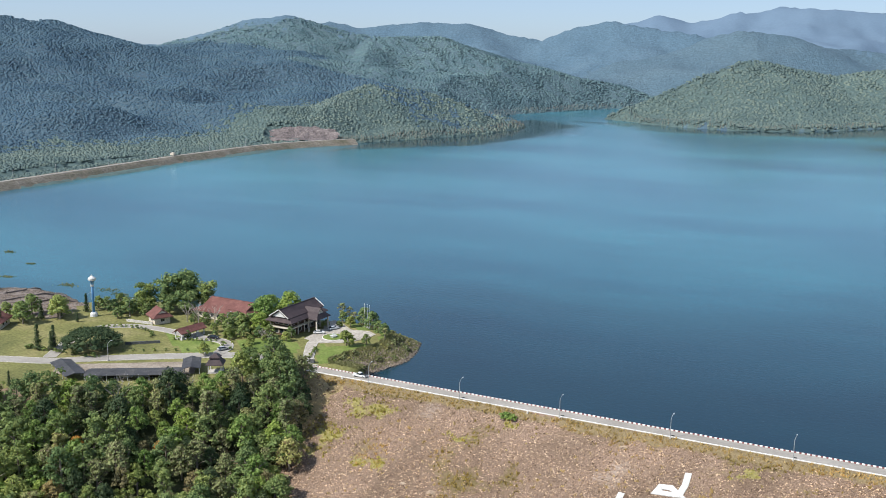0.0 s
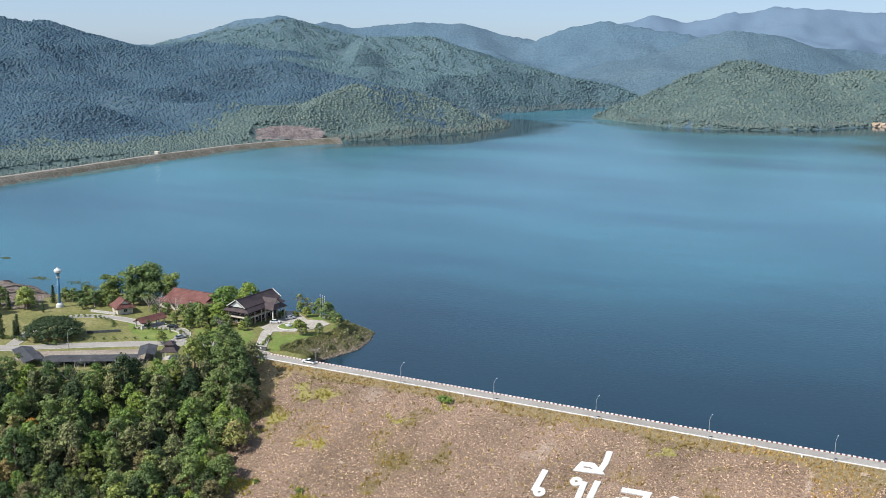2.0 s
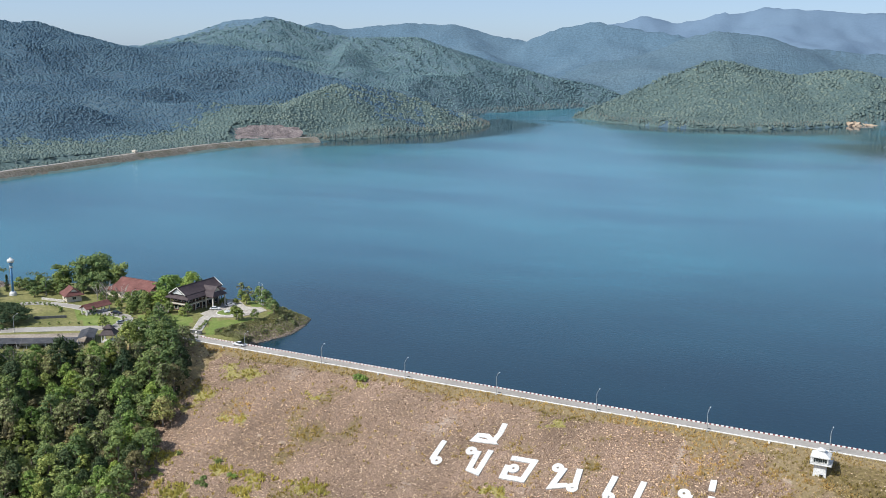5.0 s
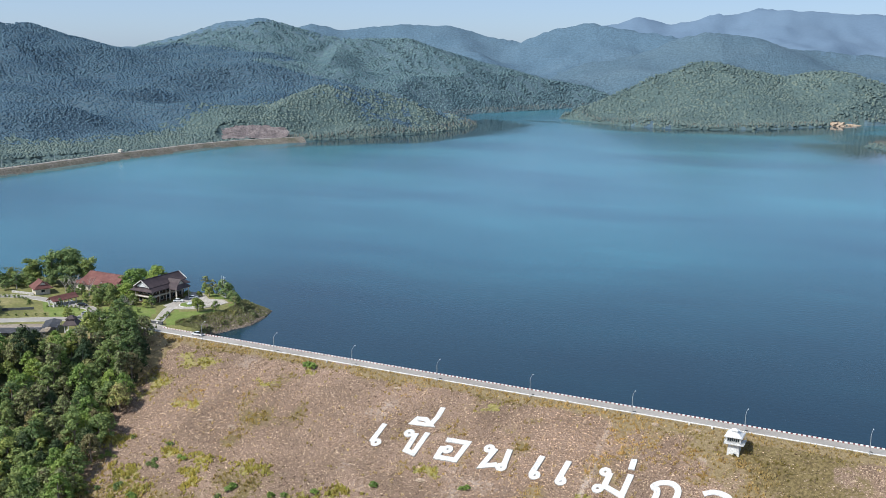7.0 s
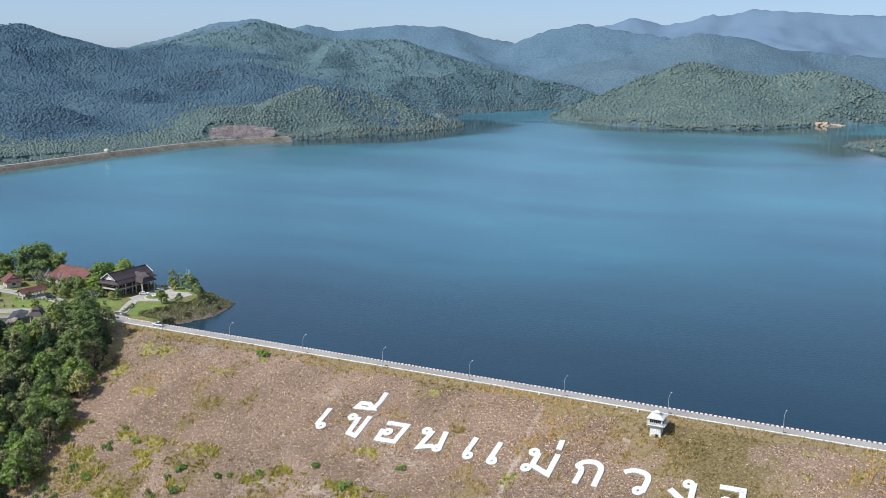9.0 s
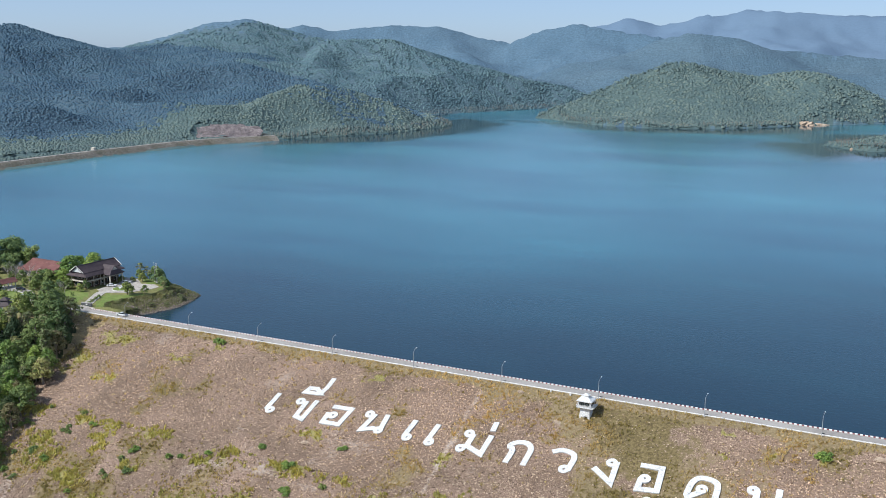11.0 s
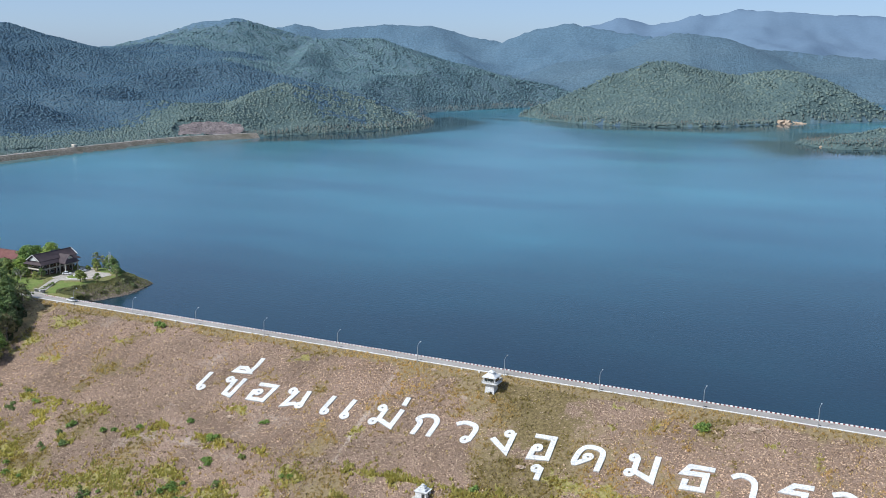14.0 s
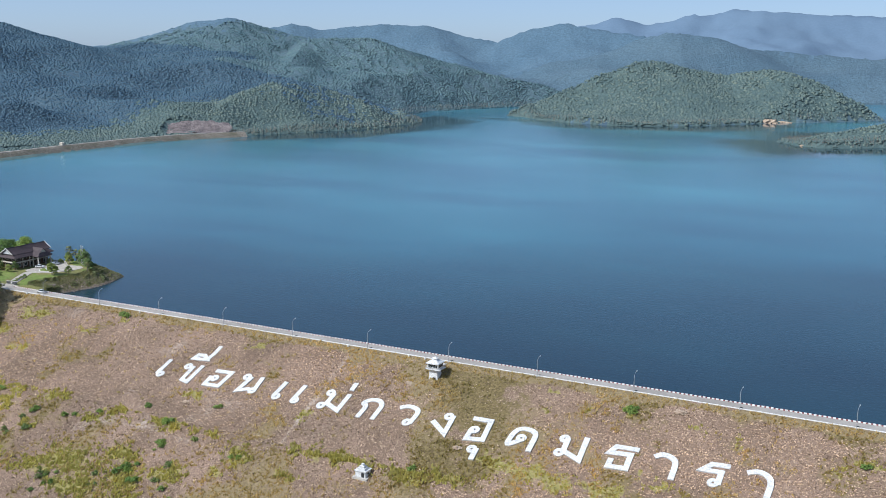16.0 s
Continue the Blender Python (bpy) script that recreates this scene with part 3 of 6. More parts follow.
reflection_wide = np.where(wx < -520, 10, np.where((wx < -200) & (wy > 1330), -90, 90)) + 190 * (wave(wx, wy, 210) - 0.35) + 60 * (wave(wx + 400, wy, 70) - 0.5)
still_reflection = np.clip((reflection_wide + wsd) / 70, 0, 1) * np.clip((wy - 500) / 200, 0, 1)
wn_ = wx.shape[1]
wq = np.arange(wx.shape[0] - 1)[:, None] * wn_ + np.arange(wn_ - 1)[None]
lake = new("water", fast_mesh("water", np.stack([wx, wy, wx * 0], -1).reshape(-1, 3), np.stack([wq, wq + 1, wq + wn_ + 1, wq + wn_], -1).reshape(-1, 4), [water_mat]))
shade = lake.data.color_attributes.new("still_reflection", "FLOAT_COLOR", "POINT")
shade.data.foreach_set("color", np.repeat(still_reflection.ravel()[:, None], 4, 1).ravel().astype(np.float32))
tagged(lake, "calm deep blue-teal reservoir water with faint wind streaks", "water", kind="structure")

# ---- forest canopy on the hills ----
def crown_field(name, xs, ys, zs, wide, high, mat, rng, sides=5):
    """Tree crowns as one mesh: a jittered upright dome of two rings for each place."""
    count = len(xs)
    ring = np.arange(sides) * 2 * np.pi / sides
    t = [(0.0, 0.0, 1.0)]
    for r, z, o in ((0.78, 0.62, 0.0), (1.0, -0.3, 0.5)):
        t += [(r * math.cos(a + o), r * math.sin(a + o), z) for a in ring]
    t = np.array(t)
    f = [(0, 1 + k, 1 + (k + 1) % sides) for k in range(sides)]
    for k in range(sides):
        j = (k + 1) % sides
        f += [(1 + k, 1 + sides + k, 1 + sides + j), (1 + k, 1 + sides + j, 1 + j)]
    f = np.array(f)
    v = t[None] * rng.uniform(0.7, 1.3, (count, len(t), 1))
    turn = rng.uniform(0, 2 * np.pi, count)
    c, s = np.cos(turn)[:, None], np.sin(turn)[:, None]
    x, y = v[..., 0] * c - v[..., 1] * s, v[..., 0] * s + v[..., 1] * c
    pts = np.stack([xs[:, None] + x * wide[:, None], ys[:, None] + y * wide[:, None], zs[:, None] + v[..., 2] * high[:, None]], -1)
    faces = (f[None] + (np.arange(count) * len(t))[:, None, None]).reshape(-1, 3)
    return new(name, fast_mesh(name, pts.reshape(-1, 3), faces, [mat], smooth=True))


rng = np.random.default_rng(11)
STEP, REACH = 0.0017, 0.0037
fr = np.exp(np.arange(math.log(870), math.log(3150), REACH))
fa = np.radians(np.arange(-9, 61, math.degrees(STEP)))
CA, CR = np.meshgrid(fa, np.sort(np.concatenate([fr, fr[fr > 1950]])))
CA = CA + rng.uniform(-1, 1, CA.shape) * STEP
CR = CR * (1 + rng.uniform(-1, 1, CR.shape) * REACH)
CX, CY = HUB[0] - CR * np.sin(CA), HUB[1] + CR * np.cos(CA)
CZ, CM, CS = land(CX, CY)
# slopes that rise behind nearer ground keep their trees; hidden hollows go without
rise = np.maximum.accumulate((CZ - 118.0) / CR, axis=0)
open_slope = (CZ + 10.0 - 118.0) / CR + 0.004 > rise
along, across, cut = terraces(CX, CY)
quarry = in_quarry(along, across)
far_dam = (CX > np.interp(CY, [p[1] for p in FAR_CREST], [p[0] for p in FAR_CREST]) - 9) & (CY < 765)
keep = (CM != 2) & (CR < 2780) & (CZ > 0.3) & (CS > 0.8) & open_slope & ~quarry & ~far_dam & (CY > 250)
keep &= rng.random(CX.shape) > 0.04
# these canopy colours include the haze of distance
for massif, mat, label in ((0, M["canopy0"], "dense dry-season green forest on the low hills by the water, light haze painted into its colour"), (1, M["canopy1"], "dense forest on the mountain flanks, blue haze painted into its colour"), (5, M["canopy5"], "dense forest on the middle mountain, grey-blue haze painted into its colour")):
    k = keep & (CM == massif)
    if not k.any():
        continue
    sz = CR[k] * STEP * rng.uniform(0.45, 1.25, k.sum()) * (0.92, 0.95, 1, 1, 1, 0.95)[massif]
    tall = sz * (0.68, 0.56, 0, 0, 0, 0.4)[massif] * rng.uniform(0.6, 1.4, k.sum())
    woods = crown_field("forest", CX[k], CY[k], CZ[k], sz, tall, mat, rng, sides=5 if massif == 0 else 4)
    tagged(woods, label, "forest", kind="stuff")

# pale trunks along the drowned shore
k = keep & (CS < 16) & (CR < 2300)
tx, ty, tz = CX[k], CY[k], CZ[k]
hgt = rng.uniform(3, 7, len(tx))
tri = np.stack([np.stack([tx - 0.35, ty, tz - 1], -1), np.stack([tx + 0.35, ty + 0.2, tz - 1], -1), np.stack([tx, ty + 0.3, tz + hgt], -1)], 1)
M["bark"] = surface("bark", (0.12, 0.10, 0.08), (0.20, 0.17, 0.14), (0.28, 0.25, 0.21), 0.8, bumpy=0.3)
shore_trunks = new("shore_trunks", fast_mesh("shore_trunks", tri.reshape(-1, 3), np.arange(len(tx) * 3).reshape(-1, 3), [M["bark"]]))
tagged(shore_trunks, "pale bare trunks along the waterline of the woods", "trees", kind="stuff")

# ---- far saddle dam, quarry and bare banks ----
M["bank"] = surface("bare_bank", (0.115, 0.108, 0.074), (0.175, 0.155, 0.122), (0.245, 0.215, 0.18), 0.05, fine=10, bumpy=0.6, depth=0.8, grain=0.4)
M["quarry"] = surface("quarry_rock", (0.115, 0.098, 0.100), (0.185, 0.155, 0.152), (0.27, 0.23, 0.22), 0.06, fine=8, bumpy=0.8, depth=1.5, grain=0.4)


def ribbon(name, line, outline, mat, step=6.0, jitter=0.0):
    """Sweeps a cross-section (offset to the right, height) along a plan line."""
    pts = []
    for (ax, ay), (bx, by) in zip(line, line[1:]):
        cnt = max(2, int(math.hypot(bx - ax, by - ay) / step))
        pts += [(ax + (bx - ax) * i / cnt, ay + (by - ay) * i / cnt) for i in range(cnt)]
    pts.append(line[-1])
    P = np.array(pts)
    T = np.gradient(P, axis=0)
    for _ in range(3):
        T[1:-1] = (T[:-2] + T[1:-1] + T[2:]) / 3
    T /= np.linalg.norm(T, axis=1)[:, None]
    N = np.stack([T[:, 1], -T[:, 0]], -1)
    o = np.array(outline)
    V = np.concatenate([P[:, None] + N[:, None] * o[None, :, :1], np.broadcast_to(o[None, :, 1:], (len(P), len(o), 1))], -1)
    if jitter:
        V[..., 2] += (wave(V[..., 0], V[..., 1], 5) - 0.5) * jitter
    m = len(o)
    q = np.arange(len(P) - 1)[:, None] * m + np.arange(m - 1)[None]
    return new(name, fast_mesh(name, V.reshape(-1, 3), np.stack([q, q + 1, q + m + 1, q + m], -1).reshape(-1, 4), [mat]))


saddle = ribbon("saddle_dam", FAR_CREST, [(-40, 0.0), (-5, 6.0), (4, 6.0), (7, 4.4), (16.5, -2.2)], M["bank"], jitter=1.2)
tagged(saddle, "long low earth saddle dam across the bay, bare brown bank", "dam", kind="structure")
track = ribbon("track", FAR_CREST, [(-2.2, 5.6), (-2.2, 6.3), (2.2, 6.3), (2.2, 5.6)], M["asphalt"])
tagged(track, "pale road along the far saddle dam", "road", kind="structure")

pu, pv = np.meshgrid(np.linspace(-84, 84, 96), np.linspace(-35, 55, 90))
gx, gy = -595 + 0.82 * pu - 0.57 * pv, 776 + 0.57 * pu + 0.82 * pv
gz = terraces(gx, gy)[2] + (wave(gx, gy, 6) - 0.5) * 2.4
bare = in_quarry(pu, pv) & (land(gx, gy)[2] > 3)
m = gx.shape[1]
q = (np.arange(gx.shape[0] - 1)[:, None] * m + np.arange(m - 1)[None])[bare[1:, 1:]]
pit = new("quarry", fast_mesh("quarry", np.stack([gx, gy, gz], -1).reshape(-1, 3), np.stack([q, q + 1, q + m + 1, q + m], -1).reshape(-1, 4), [M["quarry"]]))
tagged(pit, "terraced pinkish-grey quarry cut into the hill foot", "quarry", kind="structure")


def bare_patch(at, rx, ry, rz, mat, name, label, seed):
    """A ragged bare bank: a squashed, dented dome."""
    bm = bmesh.new()
    bmesh.ops.create_icosphere(bm, subdivisions=3, radius=1)
    r = random.Random(seed)
    for v in bm.verts:
        n3 = noise.noise(v.co * 3.4 + Vector((seed, 0, 0)))
        v.co = Vector((v.co.x * rx, v.co.y * ry, max(v.co.z, -0.2) * rz)) * (1 + 0.5 * n3)
    ob = part(name, bm, mat)
    ob.location = at
    return tagged(ob, label, "rock", kind="structure")


M["cliff"] = surface("pale_cliff", (0.30, 0.22, 0.155), (0.40, 0.305, 0.22), (0.49, 0.39, 0.295), 0.15, fine=6, bumpy=0.7, depth=0.6)
bare_patch((46, 1476, -1), 17, 10, 8, M["cliff"], "bare_cliff", "pale sandy landslip on the wooded shore", 3)
bare_patch((66, 1492, -1), 18, 4, 4, M["cliff"], "bare_cliff", "pale sandy strip along the wooded shore", 4)
bare_patch((162, 1049, -1), 6, 3, 3, M["cliff"], "bare_cliff", "small pale bank on the wooded islet", 5)

# ---- the dam ----
X0, X1 = -75.0, 520.0
us = np.concatenate([np.linspace(X0, 345, 520), np.linspace(348, X1, 60)])
def slope_z(y):
    """Height of the downstream face, with a narrow bench low down."""
    y = np.asarray(y)
    return CREST_Z - SLOPE * np.maximum(0, 0.8 - y) + 0.36 * np.clip(-50.0 - y, 0, 3.6)


prof = [(17.5, -6.0), (8.2, CREST_Z - 0.12), (7.6, CREST_Z), (1.3, CREST_Z)] + [(y, float(slope_z(y))) for y in np.linspace(0.3, -125, 110)]
py, pz = np.array([p[0] for p in prof]), np.array([p[1] for p in prof])


# yellow-green grass: middle along and across the face, half lengths
FRESH_LOW = [
    (64, -79, 12.5, 6), (79, -72, 7, 4), (91, -79, 8, 5.5), (105, -75, 8, 4), (52, -84, 8, 4), (75, -88, 12, 4), (12, -61, 4, 5), (126, -61, 6, 4.2), (124, -70, 3, 2), (148, -64, 4, 1.6),
    (-5, -72, 7, 5), (14, -78, 6, 4), (30, -86, 7, 4), (-42, -32, 7, 2.6), (-28, -54, 7, 4), (-22, -75, 4, 4), (31, -67.7, 2, 1.4), (-14, -66, 6, 4), (100, -88, 10, 4),
]
FRESH_BENCH = [
    (-6, -53.5, 5.4, 3), (10, -53.4, 5.4, 2.8), (30, -51.5, 6.5, 3), (64, -53.5, 5, 3), (55, -59, 6, 2), (88, -54, 6, 3.4), (109, -55, 5.5, 1.8), (150, -52.5, 6, 3), (160, -52.3, 7, 3.4), (171, -51.7, 7, 3.2), (186, -53.4, 8.5, 3.2), (200, -50, 7, 3),
    (216, -41, 6.7, 4.6), (225, -41.6, 6.6, 4.6), (233, -43.3, 6.4, 4), (210, -39.2, 5.7, 2.8), (248, -42, 8, 3), (265, -37, 5, 2), (259, -32.5, 2.6, 1.6),
]
FRESH_HIGH = [
    (95, -7.8, 3, 2.3), (87, -37, 3.7, 2), (-33, -10, 6, 3.3), (-13, -31, 7, 2.3), (137, -37, 1.6, 3), (246, -7.8, 3, 2.4), (218, -5.5, 1.8, 1.3), (319, -14, 2.6, 2.8), (313, -17.6, 2, 1.7), (283, -12.6, 2.1, 1.8),
    (269, -9.7, 2.7, 1.5), (217, -14, 2.4, 1.6), (233, -10.9, 1.7, 1.3), (-23, -9, 6, 3), (8, -15, 3, 2), (20, -6, 3, 2), (-36, -24, 5, 5),
]
FRESH = FRESH_LOW + FRESH_BENCH + FRESH_HIGH


def fresh_grass(x, y):
    x, y = np.asarray(x, float), np.asarray(y, float)
    best = np.zeros(x.shape)
    u, v = x + 7 * (wave(x, y, 5) - 0.5) + 5 * (wave(x + 31, y, 2) - 0.5), y + 4 * (wave(x + 77, y, 4) - 0.5) + 3 * (wave(x + 13, y, 1.7) - 0.5)
    for a, b, p, q in FRESH:
        best = np.maximum(best, np.exp(-(((u - a) / p) ** 2) - ((v - b) / q) ** 2))
    return best


def olive_patch(x, y):
    """Low dark grass below the gauge house."""
    x, y = np.asarray(x, float), np.asarray(y, float)
    u, v = x + 14 * (wave(x, y, 6) - 0.5) + 10 * (wave(x + 9, y, 2.3) - 0.5), y + 10 * (wave(x + 55, y, 6) - 0.5) + 8 * (wave(x + 3, y, 2) - 0.5)
    return np.clip(0.92 * np.maximum(np.exp(-(((u - 195) / 21) ** 2) - ((v + 15) / 14) ** 2), 0.25 * np.exp(-(((u - 197) / 14) ** 2) - ((v + 34) / 12) ** 2)), 0, 1)


def grassy(x, y):
    """0 bare stones .. 1 grass, on the downstream face."""
    g = 0.55 * wave(x, y, 16) + 0.45 * wave(x + 300, y, 5.5)
    g = g + 0.55 * np.exp(-(((y + 0.5) / 2.6) ** 2))
    g = g + 0.36 * olive_patch(x, y)
    g = g + 0.6 * np.exp(-(((np.asarray(x) - 169) / 5.5) ** 2) - ((np.asarray(y) + 8) / 5.0) ** 2)
    g = g + 0.10 * np.clip((np.asarray(x) - 40) / 50, -0.6, 1)
    g = g + 0.15 * np.exp(-((np.asarray(y) + 78) / 13.0) ** 2) * np.clip((150 - np.asarray(x)) / 20, 0, 1)
    g = g + 0.2 * np.clip((-28 - np.asarray(x)) / 20, 0, 1)
    return g


def worn(x, y):
    """Paler broken stone: the drain line down the face, the lower edge of the bench, a ring round the gauge house."""
    x, y = np.asarray(x, float), np.asarray(y, float)
    drain_line = np.exp(-(((x - 135 + 3 * (wave(x, y, 9) - 0.5)) / 1.3) ** 2)) * (y > -68) * 0.42
    ledge = np.exp(-(((y + 59 + 4 * (wave(x, y, 12) - 0.5)) / 1.4) ** 2)) * np.clip((132 - x) / 20, 0, 1) * 0.2
    ring = np.exp(-(((np.hypot(x - 170, (y + 7) * 1.15) - 7.2) / 1.3) ** 2)) * (x < 172) * 0.8
    return np.clip(np.maximum(np.maximum(drain_line, ledge), ring) + 0.5 * np.clip(wave(x + 200, y, 22) + 0.35 * wave(x, y, 5) - 0.88, 0, 1) * 2, 0, 1)


DX, DY = np.meshgrid(us, py)
DZ = np.repeat(pz[:, None], len(us), 1) + np.where(DY < -0.5, (wave(DX, DY, 6) - 0.5) * 0.5, 0)
n = len(us)
qi = np.arange(len(py) - 1)[:, None] * n + np.arange(n - 1)[None]
dam_quads = np.stack([qi, qi + n, qi + n + 1, qi + 1], -1).reshape(-1, 4)
dam = new("dam_embankment", fast_mesh("dam_embankment", np.stack([DX, DY, DZ], -1).reshape(-1, 3), dam_quads, [M["slope"]]))
cover = dam.data.color_attributes.new("cover", "FLOAT_COLOR", "POINT")
gv = np.clip((grassy(DX, DY) - 0.38) * 1.1, 0, 1).ravel()
greener = np.clip(0.5 + 2.2 * (wave(DX, DY, 30) - 0.52) + 0.8 * olive_patch(DX, DY), 0, 1).ravel()
greener = np.where((DY.ravel() > -2.5) | (np.hypot(DX - 168, DY + 8).ravel() < 7), 0.1, greener)
cover.data.foreach_set("color", np.stack([gv, gv * greener, 0.74 * fresh_grass(DX, DY).ravel(), worn(DX, DY).ravel()], -1).ravel().astype(np.float32))
tagged(dam, "long rock-faced earth dam embankment with dry grass", "dam", kind="structure")
road = part("road", bm_box(X1 - X0, 5.0, 0.06, ((X0 + X1) / 2, 4.6, CREST_Z - 0.02)), M["asphalt"])
tagged(road, "grey asphalt road along the dam crest", "road", kind="structure")
kerb = part("kerb", bm_box(X1 - X0 - 12, 0.45, 0.28, ((X0 + X1) / 2 + 6, 1.95, CREST_Z - 0.05), 0.04), M["white_kerb"])
tagged(kerb, "white-painted concrete kerb along the road", "kerb", kind="structure")

# strokes and loops of each letter: metres along the crest, and down the slope
LETTERS = [
    ([[(62.4, -25.7), (62.1, -33.9)]], [(63.8, -34.2)]),
    ([[(75.1, -27.1), (75.3, -34.9), (78.4, -35.6), (78.7, -25.8)], [(71.5, -22.4), (72.2, -20.0), (75.1, -19.7), (78.0, -21.9), (71.5, -22.4)], [(77.8, -22.0), (78.5, -17.7)], [(78.5, -17.0), (78.3, -13.2)]], [(72.7, -27.3)]),
    ([[(86.5, -26.8), (93.7, -26.5), (92.9, -34.7), (86.5, -34.9), (86.4, -30.4)]], [(88.5, -30.9)]),
    ([[(103.4, -26.9), (102.1, -34.8), (106.2, -33.1)], [(108.0, -26.1), (108.8, -33.1)]], [(101.4, -27.0), (108.2, -33.6)]),
    ([[(118.9, -26.1), (118.3, -33.7)]], [(119.4, -34.1)]),
    ([[(127.5, -26.0), (127.0, -33.8)]], [(127.8, -34.2)]),
    ([[(141.0, -27.3), (140.8, -33.4)], [(140.7, -32.5), (146.8, -35.0), (147.0, -26.4)], [(146.4, -23.6), (146.2, -20.0)]], [(139.4, -27.0), (139.3, -34.1)]),
]
LETTERS += [
    ([[(155.9, -36.0), (156.3, -29.7), (154.0, -29.1), (156.0, -26.7), (159.4, -26.1), (161.9, -28.0), (161.7, -35.7)]], []),
    ([[(169.0, -27.7), (171.6, -26.1), (175.4, -26.9), (176.4, -28.8), (175.9, -34.1)]], [(174.6, -34.1)]),
    ([[(183.5, -31.2), (189.9, -35.9), (189.4, -27.2)]], [(187.9, -27.6)]),
    ([[(196.9, -26.2), (203.1, -26.0), (203.8, -35.3), (198.1, -36.0), (198.1, -31.7)], [(203.5, -39.8), (203.7, -44.4)]], [(199.2, -31.4), (202.1, -40.2)]),
    ([[(220.3, -36.0), (220.3, -28.3), (218.6, -26.8), (214.6, -26.4), (212.6, -28.9), (212.1, -35.8), (215.6, -32.6)]], [(216.0, -31.1)]),
    ([[(231.0, -27.6), (231.2, -33.0)], [(231.5, -33.2), (237.3, -35.8), (236.9, -25.7)]], [(229.9, -27.6), (230.1, -34.1)]),
    ([[(253.9, -26.5), (247.0, -26.7), (245.6, -29.8), (252.3, -29.2), (252.4, -35.4), (246.7, -35.7), (246.8, -32.6)]], []),
]
LETTERS += [
    ([[(259.8, -27.7), (261.9, -26.1), (264.9, -27.0), (266.5, -28.9), (266.5, -35.9)]], []),
    ([[(281.9, -26.3), (277.0, -26.5), (274.6, -29.4), (280.2, -29.3), (280.1, -34.2)]], [(278.7, -34.1)]),
    ([[(287.7, -27.2), (290.7, -25.8), (293.6, -27.2), (294.8, -29.7), (294.3, -37.6)]], []),
]


def off_letters(x, y):
    """Metres from the nearest stroke of a letter."""
    v = (np.asarray(y) - 0.8) * math.hypot(1, SLOPE)
    best = np.full(len(x), 1e9)
    for bars, loops in LETTERS:
        for line in bars + [[c, c] for c in loops]:
            for (ax, ay), (bx, by) in zip(line, line[1:]):
                dx, dy = bx - ax, by - ay
                t = np.clip(((x - ax) * dx + (v - ay) * dy) / (dx * dx + dy * dy + 1e-9), 0, 1)
                best = np.minimum(best, np.hypot(x - ax - t * dx, v - ay - t * dy))
    return best


# stones
rng = np.random.default_rng(23)
def stones(name, xs, ys, zs, size, mats, idx, label):
    t = np.array([(1, 0, 0), (0, 1, 0), (-1, 0, 0), (0, -1, 0), (0.1, 0.1, 0.75), (0, 0, -0.5)])
    f = np.array([(0, 1, 4), (1, 2, 4), (2, 3, 4), (3, 0, 4), (1, 0, 5), (2, 1, 5), (3, 2, 5), (0, 3, 5)])
    v = t[None] * rng.uniform(0.55, 1.35, (len(xs), 6, 1)) + rng.uniform(-0.25, 0.25, (len(xs), 6, 3))
    a = rng.uniform(0, 2 * np.pi, len(xs))
    c, s = np.cos(a)[:, None], np.sin(a)[:, None]
    p = np.stack([xs[:, None] + (v[..., 0] * c - v[..., 1] * s) * size[:, None], ys[:, None] + (v[..., 0] * s + v[..., 1] * c) * size[:, None], zs[:, None] + v[..., 2] * size[:, None]], -1)
    faces = (f[None] + (np.arange(len(xs)) * 6)[:, None, None]).reshape(-1, 3)
    ob = new(name, fast_mesh(name, p.reshape(-1, 3), faces, mats, np.repeat(idx, 8)))
    return tagged(ob, label, "stones", kind="stuff")


sx, sy = rng.uniform(-64, 345, 105000), rng.uniform(-1, 0, 105000)
sy = -1.5 + sy * np.where(sx > 120, 72.0, 95.0)
sg = grassy(sx, sy)
k = (rng.random(len(sx)) > np.clip((sg - 0.62) * 3.4, 0, 0.88)) & (rng.random(len(sx)) > 0.9 * fresh_grass(sx, sy)) & (off_letters(sx, sy) > 1.25)
k &= sx > -62 + 0.1 * sy
sx, sy = sx[k], sy[k]
ss = rng.uniform(0.14, 0.31, len(sx)) * rng.choice([1, 1, 1, 1, 1.3], len(sx))
stones("riprap_stones", sx, sy, np.maximum(slope_z(sy) + (wave(sx, sy, 6) - 0.5) * 0.5, land(sx, sy)[0]) + 0.05, ss, [M["stone"]], np.zeros(len(sx), int), "dense pinkish-brown broken stone covering the dam face")


